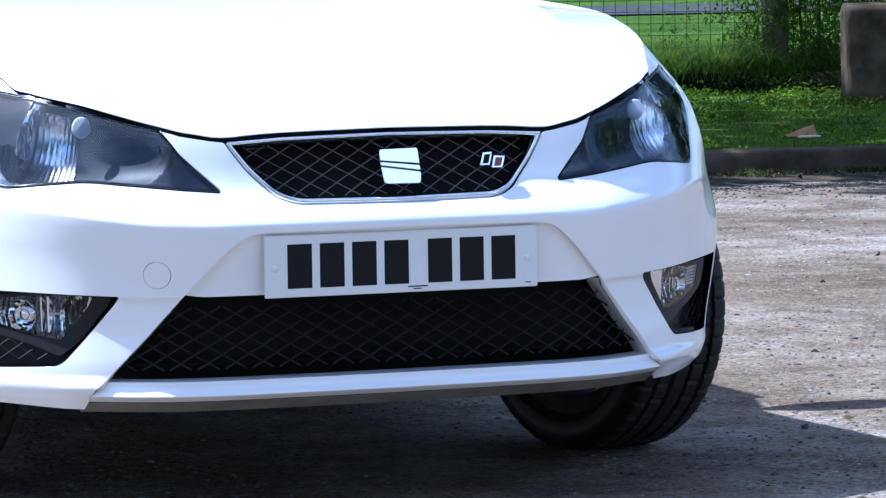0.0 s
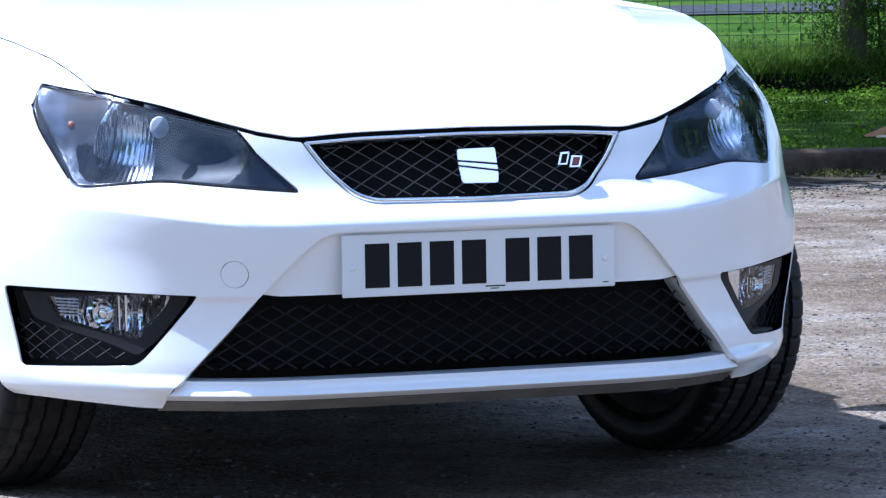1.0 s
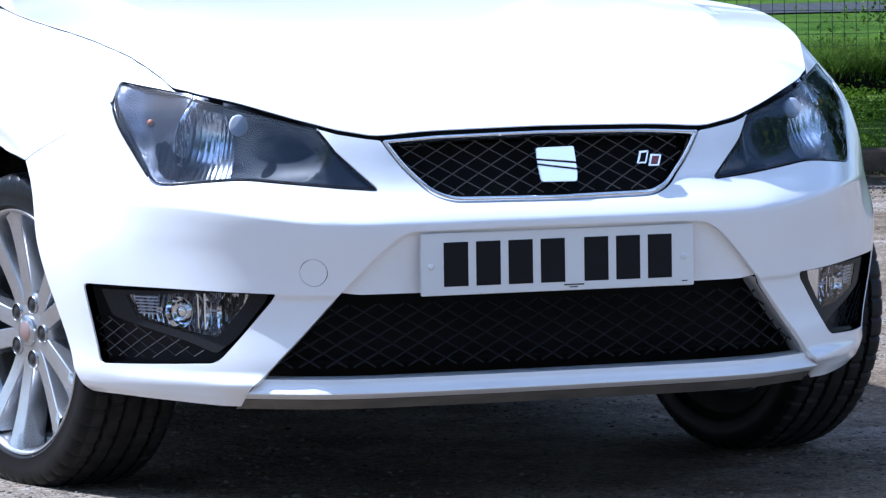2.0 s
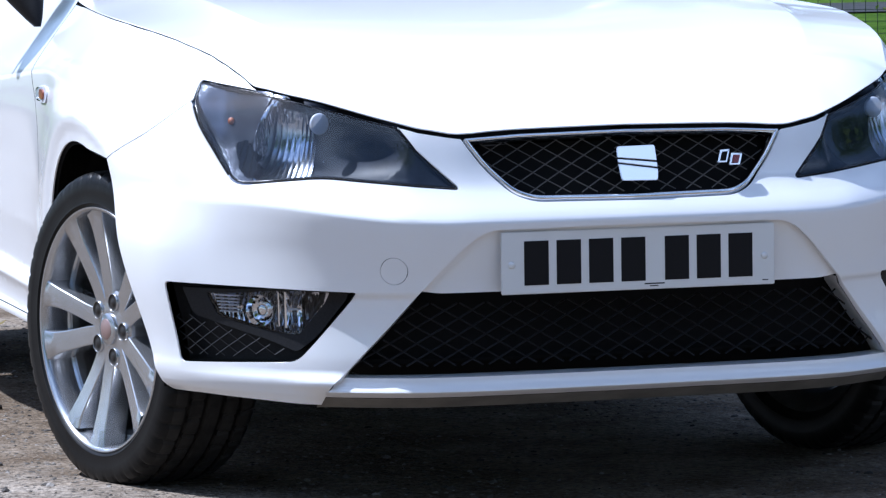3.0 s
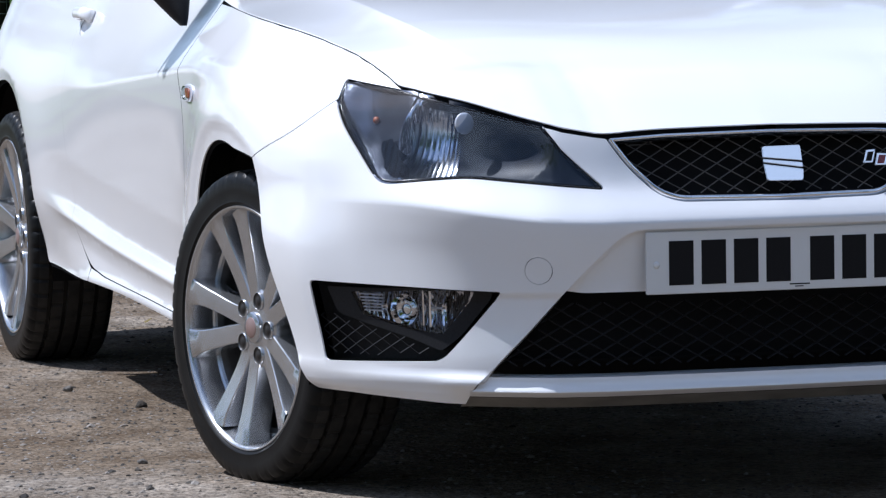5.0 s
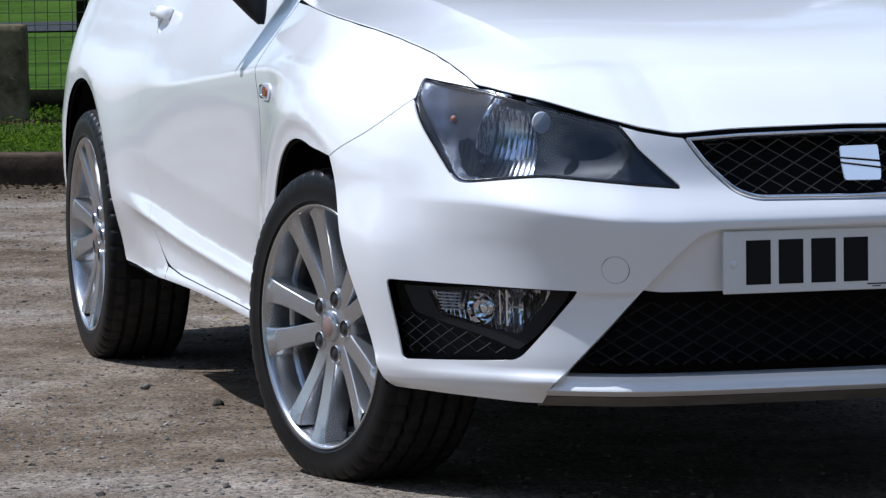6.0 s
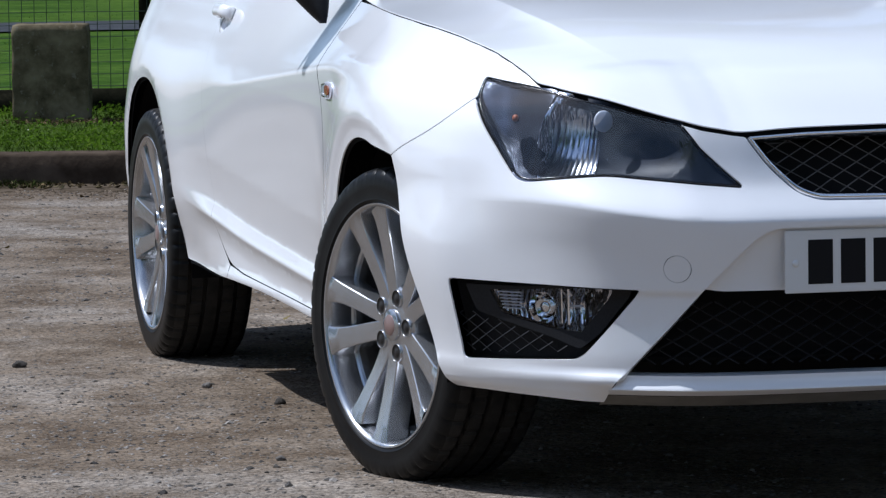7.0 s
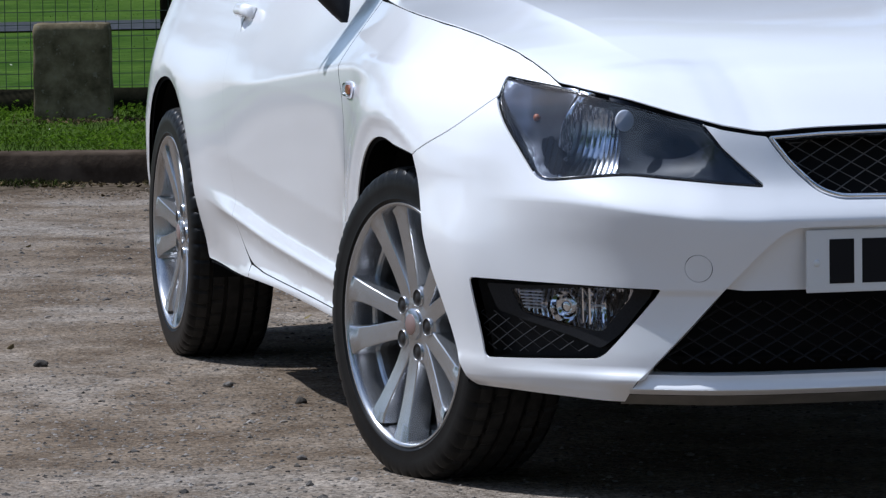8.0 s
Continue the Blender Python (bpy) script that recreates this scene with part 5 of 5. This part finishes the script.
# daisies and seed heads
bm = bmesh.new()
for k in range(46):
    x = rng.uniform(-1, 2.4) if k % 2 else rng.uniform(3.6, 8)
    y = rng.uniform(kerb_y(x) + .4, 22)
    bmesh.ops.create_circle(bm, cap_ends=True, segments=7, radius=.005 if y < 13 else .008, matrix=Matrix.Translation((x, y, .165)) @ Euler((rng.uniform(.4, 1.1), 0, rng.uniform(-.5, .5))).to_matrix().to_4x4())
tagged(part("daisies", bm, mottled("petals", (.34, .34, .22), (.55, .55, .42), 30)), "small pale daisies in the grass", "flowers", kind="stuff")


# stones and dry leaves
def stone_bits(name, count, place, size, label):
    verts, faces = [], []
    for k in range(count):
        x, y = place()
        r = size()
        base_z = ground_z(x, y)
        a = rng.uniform(0, 6.28)
        flat = rng.uniform(.35, .8)
        i = len(verts)
        pts = [(1, 0, 0), (0, 1, 0), (-1, 0, 0), (0, -1, 0), (.1, .1, 1), (.6, .6, .55), (-.6, .6, .5), (-.6, -.6, .55), (.6, -.6, .5)]
        for px, py, pz in pts:
            j = rng.uniform(.75, 1.2) * r
            qx, qy = px * math.cos(a) - py * math.sin(a), px * math.sin(a) + py * math.cos(a)
            verts.append((x + qx * j, y + qy * j * .8, pz * j * flat - .001 + base_z))
        for p, q, o in ((0, 1, 5), (1, 2, 6), (2, 3, 7), (3, 0, 8)):
            faces.append((i + p, i + q, i + o))
        for p, q, o in ((5, 1, 6), (6, 2, 7), (7, 3, 8), (8, 0, 5)):
            faces.append((i + p, i + q, i + o))
        for p, q in ((5, 6), (6, 7), (7, 8), (8, 5)):
            faces.append((i + p, i + q, i + 4))
    me = bpy.data.meshes.new(name)
    me.from_pydata(verts, [], faces)
    me.materials.append(STONE)
    return tagged(new(name, me), label, "stones", kind="stuff")


def yard_spot():
    while True:
        y = -.7 + 10.4 * rng.random() ** 1.15
        x = rng.uniform(-1.95 + .15 * y, 1.15 + .49 * y)
        if y < kerb_y(x) - .05 and noise.noise((x * 1.3, y * 1.3, 9)) > rng.uniform(-.7, .5):
            return x, y


stone_bits("gravel_chips", 32000, yard_spot, lambda: rng.uniform(.0022, .0066) * (1.8 if rng.random() < .05 else 1), "small loose stones pressed into the yard")
DARKBITS = material("dark_pebbles", (.03, .03, .03), .9, 0, 0, .2)
n_, l_, b_ = nodes_of(DARKBITS)
geo = n_.new("ShaderNodeNewGeometry")
l_.new(ramp(DARKBITS, geo.outputs["Random Per Island"], [(0, (.016, .014, .012)), (.7, (.045, .038, .031)), (1, (.09, .078, .066))]), b_.inputs["Base Color"])
dark_bits = stone_bits("dark_pebbles", 1500, yard_spot, lambda: rng.uniform(.003, .0075) * (1.7 if rng.random() < .06 else 1), "dark pebbles and crumbs of earth on the yard")
dark_bits.data.materials[0] = DARKBITS
bm = bmesh.new()
for k in range(1500):
    x = rng.uniform(-3, 8)
    y = kerb_y(x) - abs(rng.gauss(0, .11)) - .01 if k % 12 else rng.uniform(0, kerb_y(x))
    m = Matrix.Translation((x, y, .008)) @ Euler((rng.uniform(-.5, .5), rng.uniform(-.5, .5), rng.uniform(0, 6.28))).to_matrix().to_4x4() @ Matrix.Scale(rng.uniform(.006, .020), 4)
    q = [bm.verts.new(m @ Vector(p)) for p in ((-1, 0, .2), (-.3, .5, 0), (.5, .4, .1), (1, 0, .4), (.5, -.4, .1), (-.3, -.5, 0))]
    bm.faces.new((q[0], q[1], q[2], q[3]))
    bm.faces.new((q[0], q[3], q[4], q[5]))
tagged(part("dry_leaves", bm, DRY, smooth=False), "dry leaves blown against the kerb", "leaves", kind="stuff")


def lump(r, seed, flat=.7):
    bm = bmesh.new()
    bmesh.ops.create_icosphere(bm, subdivisions=3, radius=r)
    for v in bm.verts:
        k = 1 + .35 * noise.noise(v.co / r * 1.3 + Vector((seed, 0, 0))) + .12 * noise.noise(v.co / r * 4 + Vector((0, seed, 0)))
        v.co = Vector((v.co.x * k, v.co.y * k * .8, max(-.3 * r, v.co.z * k * flat)))
    return bm


GREYSTONE = mottled("grey_stone", (.09, .08, .07), (.20, .18, .16), 60, .85, 0, .002, 200)
DIRT = mottled("dark_clod", (.022, .018, .014), (.06, .05, .04), 60, .95, 0, .003, 180)
# the clump at (1.20, .88) stands in for a small weed tuft
for x, y, r, mat, lab in ((-.722, 2.13, .013, DIRT, "small dark clump on the gravel"), (-.807, 2.52, .011, GREYSTONE, "pale grey stone on the gravel"), (1.20, .88, .008, DIRT, "small dark clump on the gravel"), (-1.143, 3.11, .016, DIRT, "small dark clump on the gravel"), (-.93, 1.15, .010, GREYSTONE, "pale grey stone on the gravel"), (1.9, 3.2, .016, DIRT, "small dark clump on the gravel")):
    s_ob = tagged(part("stone", lump(r, x * 9), mat), lab, "stone")
    s_ob.location = (x, y, r * .25)

# blocks on the verge: rough cast concrete
def concrete_block(w, d, h, seed):
    bm = bmesh.new()
    bmesh.ops.create_cube(bm, size=1)
    bmesh.ops.subdivide_edges(bm, edges=bm.edges[:], cuts=14, use_grid_fill=True)
    for v in bm.verts:
        q = v.co * 2
        e = max(0, abs(q.x) + abs(q.z) - 1.93) + max(0, abs(q.y) + abs(q.z) - 1.93)
        p = Vector((q.x * w / 2, q.y * d / 2, (q.z + 1) * h / 2))
        k = .003 * noise.noise(p * 9 + Vector((seed, 0, 0))) + .0015 * noise.noise(p * 40 + Vector((0, seed, 0)))
        s = 1 - .22 * e - .02 * (q.z > .9)
        v.co = Vector((p.x * s + k, p.y * s + k, p.z * (1 - .05 * e * (q.z > 0)) + k * (q.z > -.9)))
    return bm


block = tagged(part("concrete_block", concrete_block(.325, .22, .435, 2), BLOCK), "weathered dark concrete block on the grass", "concrete block", "blocks on the verge")
block.matrix_basis = pose(.425, 12.14, .10, 0, 0, -14)
BROWN = mottled("brown_concrete", (.034, .026, .017), (.095, .073, .049), 8, 0.95, 0, .002, 60)
BROWN.node_tree.nodes["Principled BSDF"].inputs["Specular IOR Level"].default_value = .05
tall = tagged(part("concrete_block", concrete_block(.42, .30, .455, 5), BROWN), "larger weathered brown concrete block on the grass", "concrete block", "blocks on the verge")
tall.matrix_basis = pose(6.22, 10.80, .10, 0, 0, -20)

# fence: dark gravel board, welded wire, posts
fence = tagged(new("wire_fence"), "green welded wire fence over a dark board with wooden posts", "fence")
xs = np.arange(-8, 16.01, 2.0)
for x0, x1 in zip(xs, xs[1:]):
    y0, y1 = board_y(x0), board_y(x1)
    a = math.degrees(math.atan2(y1 - y0, x1 - x0))
    bd = part("board", box_bm(0, math.hypot(x1 - x0, y1 - y0) - .004, -.018, .018, 0, .125, .006), DARKWOOD, fence)
    bd.matrix_basis = pose(x0, y0, .09, 0, 0, a)
for x in (-5.0, -2.0, .985, 4.0, 6.19, 9.3, 12.3):
    w = .052 if abs(x - .985) < .01 else .105
    pb = box_bm(-w / 2, w / 2, -w / 2, w / 2, 0, 1.35, .008)
    post = part("post", pb, DARKWOOD if w < .1 else WOOD, fence)
    post.matrix_basis = pose(x, board_y(x) + .045, .05, 0, 0, -10)
verts, faces = [], []


def wire(p, q, r):
    p, q = Vector(p), Vector(q)
    d = (q - p).normalized()
    u = d.cross(Vector((.3, 1, .2))).normalized() * r
    v = d.cross(u).normalized() * r
    i = len(verts)
    for c in (p, q):
        verts.extend([tuple(c + u), tuple(c + v), tuple(c - u), tuple(c - v)])
    for k in range(4):
        faces.append((i + k, i + (k + 1) % 4, i + 4 + (k + 1) % 4, i + 4 + k))


for k in range(int(24 / .0555)):
    x = -8 + k * .0555
    y = board_y(x) + .012 * math.sin(x * 2.3)
    wire((x, y, .20), (x + .004 * math.sin(k), y + .006 * math.sin(k * .7), 1.33), .0017)
for k in range(21):
    z = .225 + k * .0555
    for x in np.arange(-8, 16, .5):
        wire((x, board_y(x) + .012 * math.sin(x * 2.3) + .003, z + .003 * math.sin(x * 3 + k)), (x + .5, board_y(x + .5) + .012 * math.sin((x + .5) * 2.3) + .003, z + .003 * math.sin((x + .5) * 3 + k)), .0016)
me = bpy.data.meshes.new("wire_mesh")
me.from_pydata(verts, [], faces)
me.materials.append(WIRE)
tagged(part("wire_mesh", me, WIRE, fence, "green welded wire"), kind="stuff")


# ivy and shrub by the post
def leaf_cloud(name, mat, count, place, size, parent=None):
    verts, faces = [], []
    for k in range(count):
        c = place()
        r = size()
        e = Euler((rng.uniform(-1.2, 1.2), rng.uniform(-1.2, 1.2), rng.uniform(0, 6.28))).to_matrix()
        i = len(verts)
        for p in ((-1, 0, 0), (-.2, .55, .1), (1, 0, -.15), (-.2, -.55, .1)):
            verts.append(tuple(Vector(c) + e @ (Vector(p) * r)))
        faces.append((i, i + 1, i + 2, i + 3))
    me = bpy.data.meshes.new(name)
    me.from_pydata(verts, [], faces)
    me.materials.append(mat)
    return part(name, me, mat, parent)


def ivy_spot():
    while True:
        x, z = rng.gauss(6.58, .28), .15 + rng.random() * 1.2
        if x > 6.05 - .15 * z and noise.noise((x * 4, z * 4, 1)) > -.35:
            return (x, board_y(x) + rng.gauss(.12, .09), z)


shrub = tagged(new("ivy_shrub"), "green ivy and shrub on the wire fence", "shrub")
leaf_cloud("leaves", RANK, 13000, ivy_spot, lambda: rng.uniform(.008, .020), shrub)


def bush_spot():
    while True:
        x, z = rng.gauss(6.20, .24), .13 + abs(rng.gauss(0, .24))
        if z < .66 - .35 * max(0, 5.95 - x) and noise.noise((x * 6, z * 6, 4)) > -.3:
            return (x, board_y(x) + rng.uniform(.05, .22), z)


leaf_cloud("low_leaves", RANK, 6000, bush_spot, lambda: rng.uniform(.006, .015), shrub)


def climber_spot():
    while True:
        x, z = rng.gauss(6.22, .15), .16 + .75 * rng.random()
        if noise.noise((x * 7, z * 7, 2)) > -.15:
            return (x, board_y(x) - .03 + rng.gauss(0, .012), z)


leaf_cloud("climbing_leaves", RANK, 2600, climber_spot, lambda: rng.uniform(.006, .015), shrub)
for k in range(9):
    bm = bmesh.new()
    x = 6.35 + .09 * k
    rows = []
    for t in range(7):
        c = Vector((x + .12 * noise.noise((k, t * .4, 0)), board_y(x) + .11 + .08 * noise.noise((k, 0, t * .5)), .10 + t * .20))
        r = .009 * (1 - t / 9)
        rows.append([bm.verts.new(c + Vector((r * math.cos(a), r * math.sin(a), 0))) for a in np.linspace(0, 6.283, 6, endpoint=False)])
    for a, b in zip(rows, rows[1:]):
        for i in range(6):
            bm.faces.new((a[i], a[(i + 1) % 6], b[(i + 1) % 6], b[i]))
    part("stem", bm, BARK, shrub)

# bare soil where the grass is worn away behind the scrap of card
bm = bmesh.new()
hub_v = bm.verts.new((*SOIL_AT, verge_z(*SOIL_AT) + .006))
edge_v = []
for k in range(28):
    a = 2 * math.pi * k / 28
    r = 1 + .5 * noise.noise((math.cos(a) * 2, math.sin(a) * 2, 6)) + .4 * noise.noise((k * .9, 0, 2))
    x, y = SOIL_AT[0] + .040 * r * math.cos(a), SOIL_AT[1] + .19 * r * math.sin(a)
    edge_v.append(bm.verts.new((x, y, verge_z(x, y) - .001)))
for a, b in zip(edge_v, edge_v[1:] + edge_v[:1]):
    bm.faces.new((hub_v, a, b))
BARE = mottled("bare_soil", (.022, .016, .010), (.060, .045, .028), 40, .95, 0, .012, 60)
BARE.node_tree.nodes["Principled BSDF"].inputs["Specular IOR Level"].default_value = .0
tagged(part("bare_soil", bm, BARE), "bare dark soil in the worn grass", "soil", kind="structure")

# a scrap of brown card on the grass: a folded corner over a paler flap
bm = bmesh.new()
top_v = [bm.verts.new(p) for p in ((-.085, .0, .004), (-.02, -.018, .006), (.062, -.012, .004), (.052, .022, .052), (.010, .020, .040))]
bm.faces.new((top_v[0], top_v[1], top_v[4]))
bm.faces.new((top_v[1], top_v[2], top_v[3], top_v[4]))
ex = bmesh.ops.extrude_face_region(bm, geom=bm.faces[:])
for v in ex["geom"]:
    if isinstance(v, bmesh.types.BMVert):
        v.co += Vector((0, .004, -.002))
bmesh.ops.recalc_face_normals(bm, faces=bm.faces[:])
card = tagged(part("card_scrap", bm, CARD, smooth=False), "crumpled scrap of brown cardboard on the grass", "litter")
card.matrix_basis = pose(*CARD_AT, verge_z(*CARD_AT) + .004, 0, 0, -20) @ Matrix.Scale(.94, 4)
flap = [(-.02, -.026, .0), (.040, -.030, .001), (.078, -.020, .003), (.070, -.014, .006), (-.01, -.018, .006)]
bm = bmesh.new()
lo_v, hi_v = [bm.verts.new(p) for p in flap], [bm.verts.new(Vector(p) + Vector((0, 0, .004))) for p in flap]
bm.faces.new(hi_v)
for i in range(5):
    bm.faces.new((lo_v[i], lo_v[(i + 1) % 5], hi_v[(i + 1) % 5], hi_v[i]))
bmesh.ops.recalc_face_normals(bm, faces=bm.faces[:])
part("flap", bm, mottled("pale_card_edge", (.34, .25, .15), (.50, .40, .27), 20, .85), card, "pale torn edge", smooth=False)

# unseen trees far off round park and yard, to darken reflections and fill
def tree(seed, height, spread, leaves=330):
    top = tagged(new("tree"), "unseen leafy green park tree with a dark trunk", "tree", "trees round the park")
    r = random.Random(seed)
    bm = bmesh.new()

    def limb(p, q, r0, r1):
        d = (q - p).normalized()
        u = d.orthogonal().normalized()
        v = d.cross(u)
        a, b = [[bm.verts.new(c + (u * math.cos(t) + v * math.sin(t)) * rr) for t in np.linspace(0, 6.283, 8, endpoint=False)] for c, rr in ((p, r0), (q, r1))]
        for i in range(8):
            bm.faces.new((a[i], a[(i + 1) % 8], b[(i + 1) % 8], b[i]))
    base, fork = Vector((0, 0, -.1)), Vector((.1, 0, height * .35))
    limb(base, fork, .035 * height * .6, .025 * height * .6)
    tips = []
    for k in range(9):
        a = k * 2.4 + r.uniform(-.3, .3)
        tip = fork + Vector((math.cos(a) * spread * r.uniform(.35, .8), math.sin(a) * spread * r.uniform(.35, .8), height * r.uniform(.15, .52)))
        limb(fork, tip, .012 * height * .6, .003 * height)
        tips.append(tip)
    tips.append(fork + Vector((0, 0, height * .5)))
    part("trunk", bm, BARK, top)
    verts, faces = [], []
    for tip in tips:
        for k in range(leaves):
            c = tip + Vector((r.gauss(0, 1), r.gauss(0, 1), r.gauss(0, .75))) * spread * .24
            e = Euler((r.uniform(-1, 1), r.uniform(-1, 1), r.uniform(0, 6.28))).to_matrix()
            s = height * r.uniform(.014, .030)
            i = len(verts)
            for p in ((-1, 0, 0), (0, .6, .15), (1, 0, 0), (0, -.6, .15)):
                verts.append(tuple(c + e @ (Vector(p) * s)))
            faces.append((i, i + 1, i + 2, i + 3))
    me = bpy.data.meshes.new("crown")
    me.from_pydata(verts, [], faces)
    me.materials.append(LEAF)
    part("crown", me, LEAF, top)
    return top


# a young verge tree, unseen behind the car, added to shade grass and kerb
shade_tree = tree(31, 8, 2.2, 75)
shade_tree.matrix_basis = pose(2.25, 10.80, .1)
kinds = [tree(3, 13, 5.0), tree(11, 16, 6.0), tree(23, 10, 4.5)]
ring = []
for k in range(34):
    a = radians(k * 360 / 34 + rng.uniform(-4, 4))
    d = rng.uniform(48, 85)
    ring.append((d * math.cos(a), 4 + d * math.sin(a)))
ring += [(-9.5, -19.5), (-2.0, -18.5), (-16, -24), (-7, -31), (5, -27), (15, -30), (25, -18), (-27, -12), (-33, 4), (32, -4)]
for i, (x, y) in enumerate(ring):
    # trees beyond the fence are enlarged to darken the flank's reflections
    m = pose(x, y, 0, 0, 0, rng.uniform(0, 360)) @ Matrix.Scale(1.5 if y > 15 else 1.0, 4)
    t_ob = kinds[i % 3] if i < 3 else copy_thing(kinds[i % 3], m)
    t_ob.matrix_basis = m
